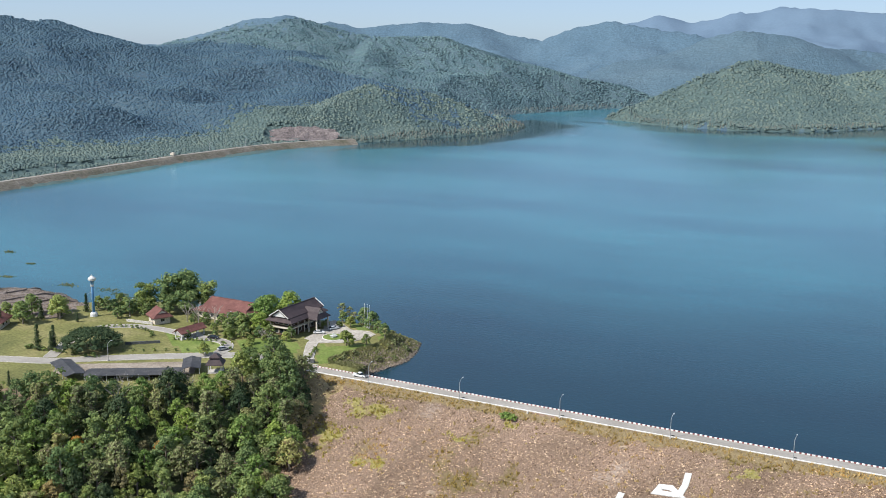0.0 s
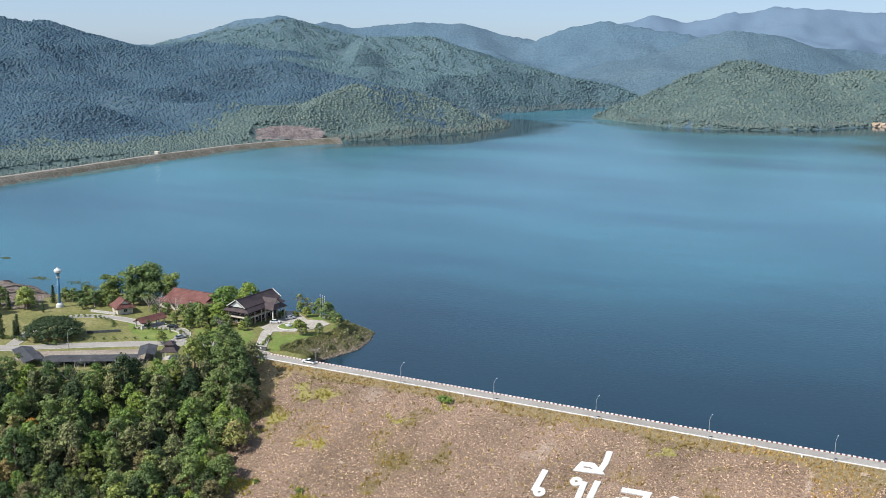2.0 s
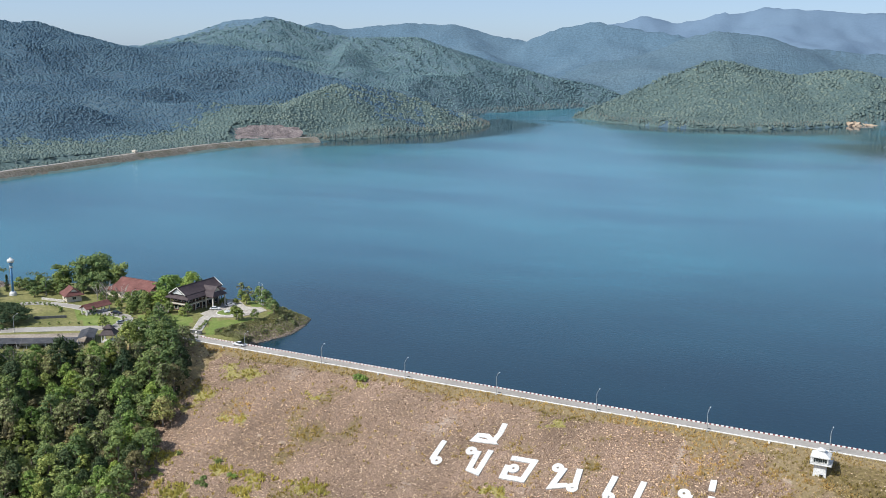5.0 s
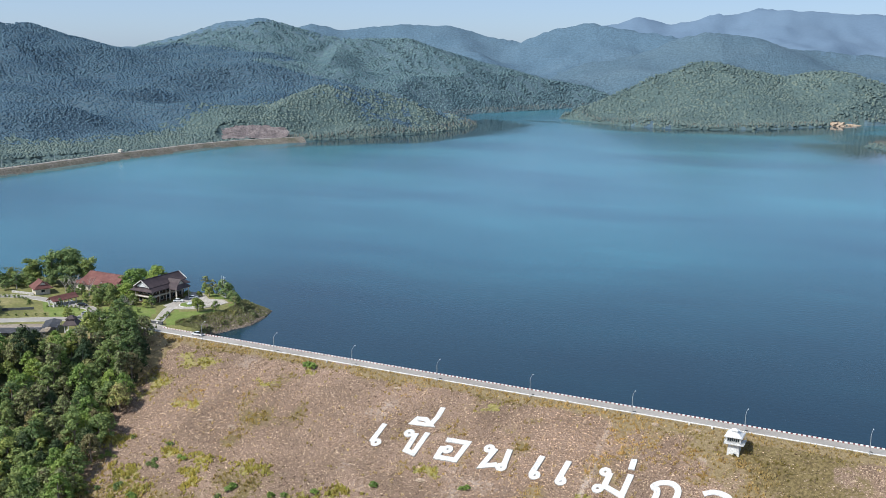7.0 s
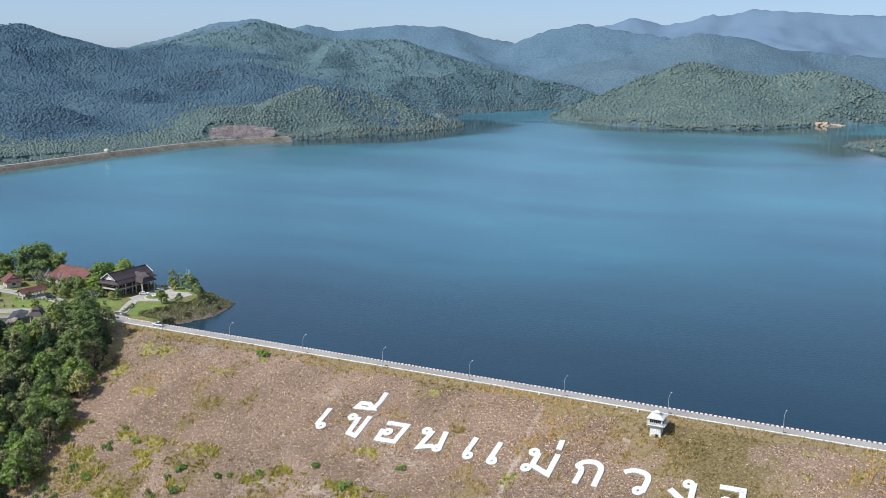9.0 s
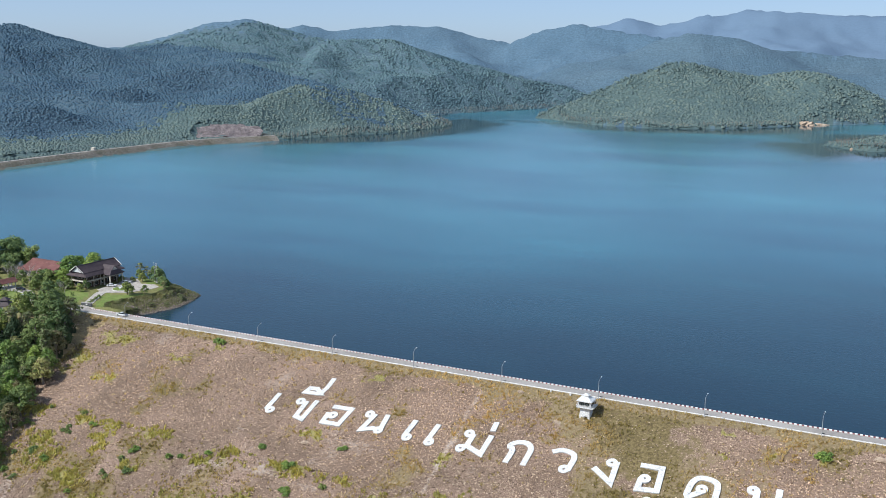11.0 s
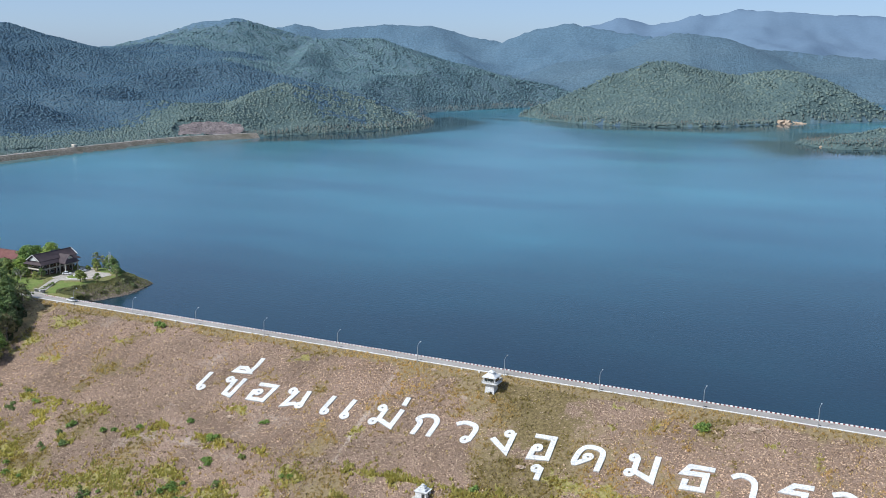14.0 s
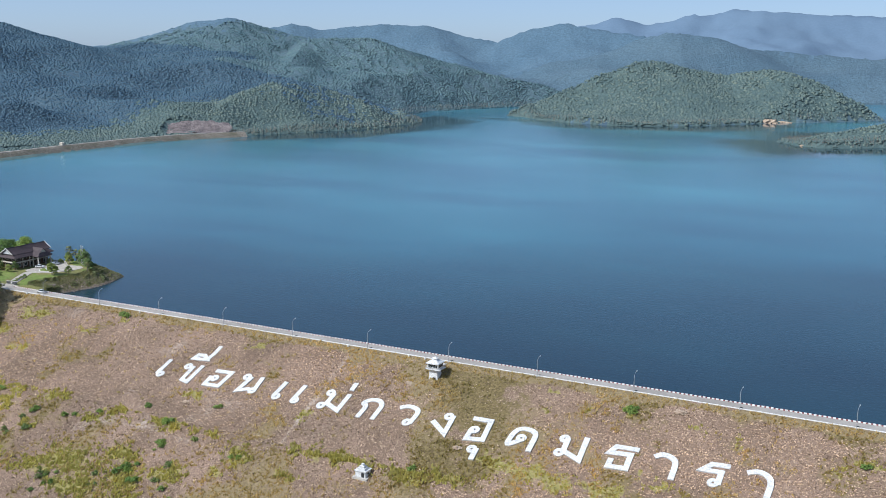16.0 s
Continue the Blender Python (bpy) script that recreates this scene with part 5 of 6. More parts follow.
def lodge(at, turn):
    """The two-storey lodge: its ridge runs along its own y, the porch on its +x side."""
    root = tagged(empty("lodge", at, turn), "two-storey Thai lodge with tiered dark-brown tiled roofs", "house")
    part("ground_floor", bm_box(8.6, 20.5, 3.4, (0, 0, -0.3), 0.04), M["wood_wall"], root)
    part("floor_band", bm_box(11.2, 23.0, 0.45, (0, 0, 3.1), 0.05), M["cream_wall"], root)
    part("upper_floor", bm_box(8.2, 20.0, 3.6, (0, 0, 3.5), 0.04), M["wood_wall"], root)
    part("skirt_roof", skirt(bmesh.new(), 25.0, 13.4, 19.5, 7.4, 5.9, 8.0), M["dark_tiles"], root)
    part("main_roof", gable(bmesh.new(), 24.0, 9.4, 7.5, 10.6), M["dark_tiles"], root)
    part("ridge_cap", bm_box(0.4, 24.3, 0.22, (0, 0, 10.5), 0.05), M["dark_tiles"], root)
    for y in (-11.3, 11.3):
        part("gable_panel", bm_tri(7.2, 7.6, 10.0, y), M["white_wall"], root, "white gable panel")
        for s in (-1, 1):
            board = part("bargeboard", bm_box(5.7, 0.12, 0.32, (0, 0, 0), 0.03), M["trim_white"], root)
            board.matrix_basis = pose(s * 2.32, y + (-0.75 if y < 0 else 0.75), 9.05, 0, s * 33.0, 0)
    part("porch_roof", skirt(bmesh.new(), 9.5, 8.0, 5.0, 5.5, 5.5, 7.3, at=(7.2, 3.0)), M["dark_tiles"], root)
    b = gable(bmesh.new(), 7.6, 5.6, 6.9, 9.3)
    pr = part("porch_gable_roof", b, M["dark_tiles"], root)
    pr.matrix_basis = pose(6.0, 3.0, 0, 0, 0, 90)
    t = part("gable_panel", bm_tri(4.6, 7.0, 8.9, 0), M["cream_wall"], root)
    t.matrix_basis = pose(9.4, 3.0, 0, 0, 0, 90)
    for x, y in ((10.3, -0.9), (10.3, 6.9), (6.4, -0.9), (6.4, 6.9)):
        part("column", bm_box(0.5, 0.5, 5.6, (x, y, -0.2), 0.05), M["cream_wall"], root)
    for x in (-5.2, 5.2):
        for k in range(6):
            y = -10.6 + 4.25 * k
            if not (x > 0 and -1.5 < y < 7.5):
                part("post", bm_box(0.28, 0.28, 5.8, (x, y, -0.2), 0.03), M["cream_wall"], root)
        bm = bm_box(0.08, 22.4, 0.09, (x, 0, 4.5))
        bm_box(0.07, 22.4, 0.07, (x, 0, 3.9), bm=bm)
        for k in range(23):
            bm_box(0.06, 0.06, 0.95, (x, -11.2 + k * 1.018, 3.55), bm=bm)
        part("balcony_rail", bm, M["wood_wall"], root)
    for k in range(5):
        y = -8 + 4 * k
        window(root, 2.0, 1.6, (4.12, y, 5.0), 90, 2)
        window(root, 2.0, 1.7, (4.32, y, 1.6), 90, 2)
        window(root, 2.0, 1.6, (-4.12, y, 5.0), -90, 2)
    for x in (-2.4, 0, 2.4):
        window(root, 1.8, 1.6, (x, -10.02, 5.0), 0, 2)
        window(root, 1.8, 1.9, (x, -10.27, 1.6), 0, 2)
    return root


lodge((-94.6, 42.2, Z), -1.5)


def hall(at, turn, L, W, eave, ridge, label, wall, roof, name="hall"):
    """A long low house with a hipped gable roof; ridge along its own y."""
    root = tagged(empty(name, at, turn), label, "house")
    part("wall", bm_box(W - 2.2, L - 2.2, eave + 0.3, (0, 0, -0.3), 0.04), M[wall], root)
    part("skirt_roof", skirt(bmesh.new(), L, W, L * 0.72, W * 0.52, eave, eave + (ridge - eave) * 0.5), M[roof], root)
    part("main_roof", gable(bmesh.new(), L * 0.78, W * 0.58, eave + (ridge - eave) * 0.42, ridge), M[roof], root)
    part("ridge_cap", bm_box(0.35, L * 0.78, 0.18, (0, 0, ridge - 0.08), 0.04), M[roof], root)
    for s in (-1, 1):
        part("gable_panel", bm_tri(W * 0.46, eave + (ridge - eave) * 0.45, ridge - 0.5, s * L * 0.36), M["cream_wall"], root)
    k = int((L - 4) // 3.2)
    for i in range(k):
        y = -(k - 1) * 1.6 + i * 3.2
        for s in (-1, 1):
            window(root, 1.7, 1.4, (s * (W / 2 - 1.08), y, 1.6), 90 * s, 2)
    for s in (-1, 1):
        window(root, 1.8, 1.4, (0, s * (L / 2 - 1.08), 1.6), 0 if s < 0 else 180, 2)
    return root


hall((-129.5, 44.5, Z), 88.0, 30.0, 17.0, 3.2, 7.6, "long hall with weathered red-brown tiled roof among trees", "cream_wall", "red_tiles")
hall((-122.5, 36.5, Z), 88.0, 8.0, 7.0, 3.0, 5.6, "small annex with red-brown tiled roof beside the hall", "cream_wall", "red_tiles", "annex")
hall((-151.0, 23.5, Z), 62.0, 10.0, 8.6, 2.9, 6.2, "small bungalow with red-brown tiled roof and white walls", "cream_wall", "red_tiles", "bungalow")


hall((-203.5, -14.0, Z), 30.0, 13.0, 9.0, 3.0, 5.8, "low house with dark red-brown roof at the edge of the lawn", "cream_wall", "red_tiles", "bungalow")


def open_pavilion(at, turn, L, W, eave, ridge, label, roof, posts, name="pavilion", tiers=1):
    root = tagged(empty(name, at, turn), label, "pavilion")
    part("floor_slab", bm_box(W - 1.2, L - 1.2, 0.5, (0, 0, -0.3), 0.04), M["concrete"], root)
    part("roof", gable(bmesh.new(), L, W, eave, ridge), M[roof], root) if tiers == 1 else part("roof", bm_hip(W, L, eave, eave + (ridge - eave) * 0.55, 0.5), M[roof], root)
    if tiers == 2:
        part("neck", bm_box(W * 0.4, L * 0.4, 0.9, (0, 0, eave + (ridge - eave) * 0.5)), M["cream_wall"], root)
        part("upper_roof", bm_hip(W * 0.62, L * 0.62, eave + (ridge - eave) * 0.68, ridge, 0.3), M[roof], root)
    for i in range(posts):
        for s in (-1, 1):
            part("post", bm_box(0.35, 0.35, eave + 0.2, (s * (W / 2 - 0.9), -L / 2 + 0.9 + i * (L - 1.8) / max(1, posts - 1), 0), 0.03), M["white_wall"], root)
    return root


open_pavilion((-125.4, 13.0, Z), -8.0, 13.0, 5.4, 2.7, 4.5, "open pavilion with salmon-red tiled roof and white posts", "red_tiles", 4)
open_pavilion((-87.8, -16.5, Z), 30.0, 6.2, 6.2, 3.2, 6.6, "gatehouse pavilion with two-tier dark tiled roof", "dark_tiles", 2, "gatehouse", 2)


def carport(at, turn, L, W, label, bays):
    root = tagged(empty("carport", at, turn), label, "carport")
    part("roof", gable(bmesh.new(), L, W, 2.2, 3.0, thick=0.12), M["grey_tiles"], root)
    for i in range(bays + 1):
        for s in (-1, 1):
            part("post", bm_box(0.18, 0.18, 2.4, (s * (W / 2 - 0.5), -L / 2 + 0.4 + i * (L - 0.8) / bays, -0.1)), M["white_wall"], root)
    return root


carport((-107.8, -34.9, Z), -59.0, 33.0, 8.0, "long open carport with dark-grey metal roof", 9)
carport((-131.5, -42.8, Z - 0.02), 62.5, 19.3, 7.2, "open carport wing with dark-grey metal roof", 4)
carport((-96.5, -19.0, Z + 0.25), 38.8, 12.6, 6.4, "short carport with patched dark-grey roof", 3)


# stone ledges and ribs of the pitched bank west of the lawn
def rib(pts, wide, label):
    ob = ribbon("stone_rib", smooth_line(pts, 10), [(-wide / 2, -0.4), (-wide / 2, 0.7), (wide / 2, 0.7), (wide / 2, -0.4)], M["pitching"], step=2.5)
    co = np.empty(len(ob.data.vertices) * 3)
    ob.data.vertices.foreach_get("co", co)
    co = co.reshape(-1, 3)
    co[:, 2] += np.maximum(land(co[:, 0], co[:, 1])[0], 0.3)
    ob.data.vertices.foreach_set("co", co.ravel())
    tagged(ob, label, "wall", kind="structure")


for k in range(5):
    rib([(-205 - 3 * k, 46 - 12.5 * k), (-232 - 2 * k, 38 - 12 * k), (-262, 33 - 11.5 * k), (-300, 30 - 11 * k)], 0.9, "low stone ledge along the pitched bank")
for k in range(6):
    rib([(-214 - 14 * k, 45 - 1.5 * k), (-222 - 14 * k, 18 - 1.5 * k), (-229 - 14 * k, -8 - 1.5 * k)], 0.6, "low stone rib down the pitched bank")


# water tower
def water_tower(at):
    root = tagged(empty("water_tower", at), "slender blue water tower with a white tank on top", "water tower")
    part("footing", bm_tube([(0, 0, -0.4), (0, 0, 0.9), (0, 0, 1.5)], [1.7, 1.6, 1.1], 12), M["white_wall"], root)
    part("shaft", bm_tube([(0, 0, 1.4), (0, 0, 6), (0, 0, 11.6)], [0.56, 0.50, 0.46], 14), M["blue_paint"], root, smooth=True)
    part("collar", bm_tube([(0, 0, 11.5), (0, 0, 11.7), (0, 0, 12.2)], [0.75, 0.8, 0.7], 14), M["white_wall"], root)
    part("funnel", bm_tube([(0, 0, 12.1), (0, 0, 13.0), (0, 0, 13.8)], [0.48, 0.7, 1.25], 14), M["blue_paint"], root, smooth=True)
    part("tank", bm_tube([(0, 0, 13.7), (0, 0, 14.0), (0, 0, 14.7), (0, 0, 15.0), (0, 0, 15.5)], [1.3, 1.62, 1.62, 1.25, 0.4], 10), M["white_wall"], root)
    part("hatch", bm_tube([(0, 0, 15.5), (0, 0, 15.9)], [0.4, 0.35], 10), M["white_wall"], root)
    bm = bmesh.new()
    for s in (-0.2, 0.2):
        bm_tube([(s, -0.95, 1.4), (s, -0.95, 13.2)], [0.03, 0.03], 5, bm)
    for k in range(24):
        bm_box(0.4, 0.04, 0.04, (0, -0.95, 1.7 + k * 0.48), bm=bm)
    part("ladder", bm, M["galvanised"], root)
    return root


tower = water_tower((-181.5, 17.0, Z + 0.1))
tower.scale = (1, 1, 1.12)

# park lamps, flagpoles, gate wall
lamp2 = street_lamp((-130.0, -25.6, Z), 7.6, (1.0, 0.9))
tagged(lamp2, "grey street lamp with one bent arm beside the park lane", "street lamp", "lamps in the grounds")
for x, y in ((-104, -3), (-168, 24), (-118, 27), (-192, 24)):
    copy_thing(lamp2, pose(x, y, Z))
for x, y in ((-72.5, 58.6), (-70.6, 57.6), (-69.0, 56.6)):
    fp = tagged(empty("flagpole", (x, y, Z)), "white flagpole on the headland lawn", "flagpole", "flagpoles on the headland")
    part("pole", bm_tube([(0, 0, -0.1), (0, 0, 5), (0, 0, 9.5)], [0.11, 0.09, 0.06], 8), M["white_wall"], fp)
    bm = bmesh.new()
    bmesh.ops.create_uvsphere(bm, u_segments=8, v_segments=6, radius=0.14, matrix=Matrix.Translation((0, 0, 9.6)))
    part("finial", bm, M["white_wall"], fp)
    part("foot", bm_box(0.7, 0.7, 0.35, (0, 0, -0.1), 0.04), M["concrete"], fp)

gate = tagged(empty("gate_wall", (-66.6, 9.2, Z - 0.65), 8.0), "dark slate entrance wall with plain pale plaque", "wall")
part("slab", bm_box(5.6, 0.6, 1.7, (0, 0, -0.2), 0.05), M["slate"], gate)
part("coping", bm_box(5.8, 0.8, 0.14, (0, 0, 1.5), 0.03), M["concrete"], gate)
part("plaque", bm_box(0.9, 0.05, 0.7, (0.2, -0.31, 0.5), 0.01), M["white_wall"], gate)
wall2 = tagged(part("retaining_wall", bm_box(13.0, 0.5, 1.6, (0, 0, -0.6), 0.05), M["concrete"]), "low pale retaining wall along the loop road", "wall", kind="structure")
wall2.matrix_basis = pose(-157, 18.2, Z, 0, 0, 6)
ramp_wall = tagged(part("retaining_wall", bm_box(13.0, 0.5, 1.5, (0, 0, -0.5), 0.05), M["slate"]), "dark stone retaining wall beside the sunken steps", "wall", kind="structure")
ramp_wall.matrix_basis = pose(-134.5, -3.5, Z, 0, 0, 38)


# ---- vehicles ----
def car(at, turn, paint, label, pickup=False):
    root = tagged(empty("pickup_truck" if pickup else "car", at, turn), label, "pickup truck" if pickup else "car", "" if pickup else "parked cars")
    L, W = (5.3, 1.85) if pickup else (4.4, 1.75)
    side = [(-L / 2, 0.35), (L / 2, 0.35), (L / 2, 0.78), (L * 0.26, 0.98), (-L * 0.42, 1.0), (-L / 2, 0.85)]
    cab = [(L * 0.27, 0.96), (L * 0.12, 1.5), (-L * 0.1, 1.55), (-L * 0.14, 0.98)] if pickup else [(L * 0.27, 0.96), (L * 0.1, 1.42), (-L * 0.26, 1.42), (-L * 0.44, 0.98)]

    def extrude(poly, w, inset=0.0):
        bm = bmesh.new()
        a = [bm.verts.new((x, -w / 2 + (inset if z > 1.2 else 0), z)) for x, z in poly]
        b = [bm.verts.new((x, w / 2 - (inset if z > 1.2 else 0), z)) for x, z in poly]
        bm.faces.new(a)
        bm.faces.new(b[::-1])
        for k in range(len(poly)):
            bm.faces.new((a[k], b[k], b[(k + 1) % len(poly)], a[(k + 1) % len(poly)]))
        bmesh.ops.recalc_face_normals(bm, faces=bm.faces)
        bmesh.ops.bevel(bm, geom=bm.edges[:], offset=0.05, segments=2, affect="EDGES")
        return bm

    part("body", extrude(side, W), M[paint], root, smooth=False)
    part("cabin_glass", extrude(cab, W - 0.14, 0.14), M["glass_dark"], root)
    xs = [p[0] for p in cab]
    part("roof_panel", bm_box(abs(cab[1][0] - cab[2][0]) + 0.1, W - 0.42, 0.06, ((cab[1][0] + cab[2][0]) / 2, 0, cab[2][1] - 0.02), 0.02), M[paint], root)
    if pickup:
        part("load_bed", bm_box(L * 0.33, W - 0.3, 0.08, (-L * 0.31, 0, 1.0), 0.02), M["dark_metal"], root)
    for x in (-L * 0.31, L * 0.32):
        for s in (-1, 1):
            wheel = part("wheel", bm_tube([(0, -0.11, 0), (0, 0.11, 0)], [0.34, 0.34], 14), M["rubber"], root)
            wheel.matrix_basis = pose(x, s * (W / 2 - 0.08), 0.34)
            part("rim", bm_tube([(0, -0.12, 0), (0, 0.12, 0)], [0.2, 0.2], 10), M["galvanised"], wheel)
    for s in (-1, 1):
        part("headlight", bm_box(0.08, 0.35, 0.16, (L / 2 - 0.02, s * (W / 2 - 0.3), 0.62), 0.02), M["glass_white"], root)
        part("tail_light", bm_box(0.08, 0.25, 0.18, (-L / 2 + 0.02, s * (W / 2 - 0.25), 0.68), 0.02), M["red_kerb"], root)
    return root


car((-41.5, 5.2, CREST_Z + 0.04), 180, "car_white", "white pickup truck on the crest road by the gate", True)
car((-82.6, 40.2, Z + 0.16), 25, "car_white", "white parked car on the forecourt of the lodge")
car((-80.8, 48.0, Z + 0.16), 60, "car_white", "white parked car at the edge of the forecourt")
car((-115.0, 14.6, Z + 0.09), 10, "car_dark", "black parked car on the loop road")
car((-102.0, 4.6, Z + 0.09), 65, "car_silver", "silver parked car at the road junction")
for i, (paint, word) in enumerate((("car_white", "white"), ("car_dark", "dark"), ("car_white", "white"), ("car_silver", "silver"), ("car_dark", "dark"), ("car_white", "white"))):
    f = -13.5 + i * 5.2
    th = radians(-59.0)
    car((-107.8 - math.sin(th) * f, -34.9 + math.cos(th) * f, Z), 31.0, paint, word + " car parked under the long carport")

# far side: a white hut and lamp posts on the saddle dam
hut2 = tagged(empty("crest_hut", (-594.0, 521.0, 7.4)), "small white hut on the far saddle dam", "hut")
part("wall", bm_box(4.6, 3.2, 2.0, (0, 0, -0.6), 0.05), M["cream_wall"], hut2)
part("roof", bm_hip(5.4, 4.0, 1.6, 2.4, 0.3), M["cream_wall"], hut2)
for p in ((-566, 300), (-571, 350), (-579, 420), (-588, 480), (-590, 580), (-588, 640)):
    fl = tagged(empty("street_lamp", (p[0] - 4, p[1], 7.0)), "slim lamp post on the far saddle dam", "street lamp", "lamps along the saddle dam")
    part("pole", bm_tube([(0, 0, 0), (0, 0, 4), (0, 0, 8)], [0.2, 0.17, 0.14], 6), M["galvanised"], fl)
    part("arm", bm_tube([(0, 0, 7.8), (0.8, 0, 8.3), (1.8, 0, 8.5)], [0.12, 0.1, 0.1], 5), M["galvanised"], fl)

# ---- trees ----
def leaf_cloud(seed, blobs, leaves, leaf, core=True, flat=0.0):
    """Many small leaf blades round each clump centre, with a smaller solid heart in each clump."""
    r = np.random.default_rng(seed)
    V, F = [], []
    for cx, cy, cz, rad in blobs:
        d = r.normal(size=(leaves, 3))
        d /= np.linalg.norm(d, axis=1)[:, None]
        d[:, 2] = np.where(d[:, 2] < -0.35, -d[:, 2], d[:, 2])
        c = np.array((cx, cy, cz)) + d * rad * r.uniform(0.74, 1.12, (leaves, 1)) * np.array((1, 1, 0.8 - flat))
        nrm = d + np.array((-0.15, -0.2, 0.35)) + r.normal(size=(leaves, 3)) * 0.5
        nrm /= np.linalg.norm(nrm, axis=1)[:, None]
        a = np.cross(nrm, r.normal(size=(leaves, 3)))
        a /= np.linalg.norm(a, axis=1)[:, None]
        b = np.cross(nrm, a)
        s = leaf * r.uniform(0.65, 1.4, (leaves, 1))
        quad = np.stack([c - a * s * 0.5, c + b * s * 0.42, c + a * s * 0.75, c - b * s * 0.42], 1)
        base_i = sum(len(v) for v in V)
        V.append(quad.reshape(-1, 3))
        F += (np.arange(leaves * 4).reshape(-1, 4) + base_i).tolist()
        if core:
            k = rad * 0.6
            o = np.array([(1, 0, 0), (0, 1, 0), (-1, 0, 0), (0, -1, 0), (0, 0, 0.85), (0, 0, -0.7)]) * k * r.uniform(0.8, 1.2, (6, 1)) + (cx, cy, cz)
            base_i = sum(len(v) for v in V)
            V.append(o)
            F += [tuple(base_i + q for q in f) for f in ((0, 1, 4), (1, 2, 4), (2, 3, 4), (3, 0, 4), (1, 0, 5), (2, 1, 5), (3, 2, 5), (0, 3, 5))]
    return np.concatenate(V).tolist(), F


def crown_blobs(seed, wide, low, high, count, rad, shape="round"):
    r = random.Random(seed)
    out = []
    for i in range(count):
        u = (i + 0.5) / count
        a = i * 2.4 + r.uniform(-0.5, 0.5)
        if shape == "round":
            z = low + (high - low) * (0.12 + 0.82 * u)
            w = wide * math.sqrt(max(0.05, 1 - (2 * u - 0.75) ** 2 / 1.75)) * (0.85 - 0.5 * u * u)
        elif shape == "umbrella":
            q = math.sqrt(u)
            w, z = wide * q, high - (high - low) * (q**2.4) * 0.75
        elif shape == "spire":
            z, w = low + (high - low) * u, wide * (1 - u) ** 0.7 * 0.5
        else:
            z, w = low + (high - low) * (0.2 + 0.8 * r.random()), wide * r.random()
        out.append((w * math.cos(a) * r.uniform(0.7, 1.1), w * math.sin(a) * r.uniform(0.7, 1.1), z + r.uniform(-0.3, 0.3), rad * r.uniform(0.75, 1.25) * (1 if shape != "spire" else (1.15 - 0.75 * u))))
    return out


def trunk_mesh(high, rad, limbs, seed, spread=0.35, lean=0.0):
    r = random.Random(seed)
    bm = bm_tube([(0, 0, -0.6), (lean * 0.3, 0, high * 0.35), (lean, 0, high * 0.72), (lean * 1.1, 0.1, high * 0.9)], [rad, rad * 0.8, rad * 0.5, rad * 0.25], 7)
    for i in range(limbs):
        a, z = i * 2.4 + r.random(), high * (0.32 + 0.4 * i / max(1, limbs))
        w = high * spread * r.uniform(0.7, 1.1)
        bm_tube([(lean * 0.6, 0, z), (lean * 0.6 + 0.45 * w * math.cos(a), 0.45 * w * math.sin(a), z + 0.14 * high), (lean * 0.6 + w * math.cos(a), w * math.sin(a), z + 0.25 * high)], [rad * 0.45, rad * 0.3, rad * 0.1], 5, bm)
    return bm


def tree(name, label, seed, high, wide, mat, shape="round", clumps=14, leaves=44, leaf=0.62, rad=None, low=0.34, group="", core=True, limbs=4, category="tree", flat=0.0):
    root = tagged(empty(name), label, category, group)
    part("trunk", trunk_mesh(high * 0.9, 0.028 * high + 0.04, limbs, seed), M["bark"], root)
    v, f = leaf_cloud(seed, crown_blobs(seed, wide, high * low, high * 0.93, clumps, rad or wide * 0.38, shape), leaves, leaf, core, flat)
    crown = new("crown", mesh_of("crown", v, f, [M[mat]]))
    crown.parent = root
    return root


def put(root, places, first=True):
    """Sets a tree at the first place and copies of it at the others: x, y, size, turn."""
    heights = land(np.array([p[0] for p in places]), np.array([p[1] for p in places]))[0]

    def at(x, y, s, turn, z):
        if x > -62 and y < 1:
            z = max(z, float(slope_z(y)))
        return pose(x, y, z - 0.1, 0, 0, turn) @ Matrix.Diagonal((s, s, s * (0.9 + 0.2 * ((turn * 7) % 1)), 1))
    root.matrix_basis = at(*places[0], float(heights[0]))
    got = [root]
    for p, z in zip(places[1:], heights[1:]):
        c = root.copy()
        scene.collection.objects.link(c)
        c.matrix_basis = at(*p, float(z))
        for o in root.children:
            k = o.copy()
            scene.collection.objects.link(k)
            k.parent = c
        got.append(c)
    return got


rr = random.Random(77)
spots = []
cand = np.random.default_rng(77).uniform((-205, -128), (-14, -4), (10000, 2))
for x, y in cand[signed_distance(cand[:, 0], cand[:, 1], WOOD) > 0.5].tolist():
    if len(spots) < 460 and all((x - a) ** 2 + (y - b) ** 2 > 4.25**2 for a, b in spots):
        spots.append((x, y))
kinds = []
WOODS_GROUP = "trees of the wood below the dam road"
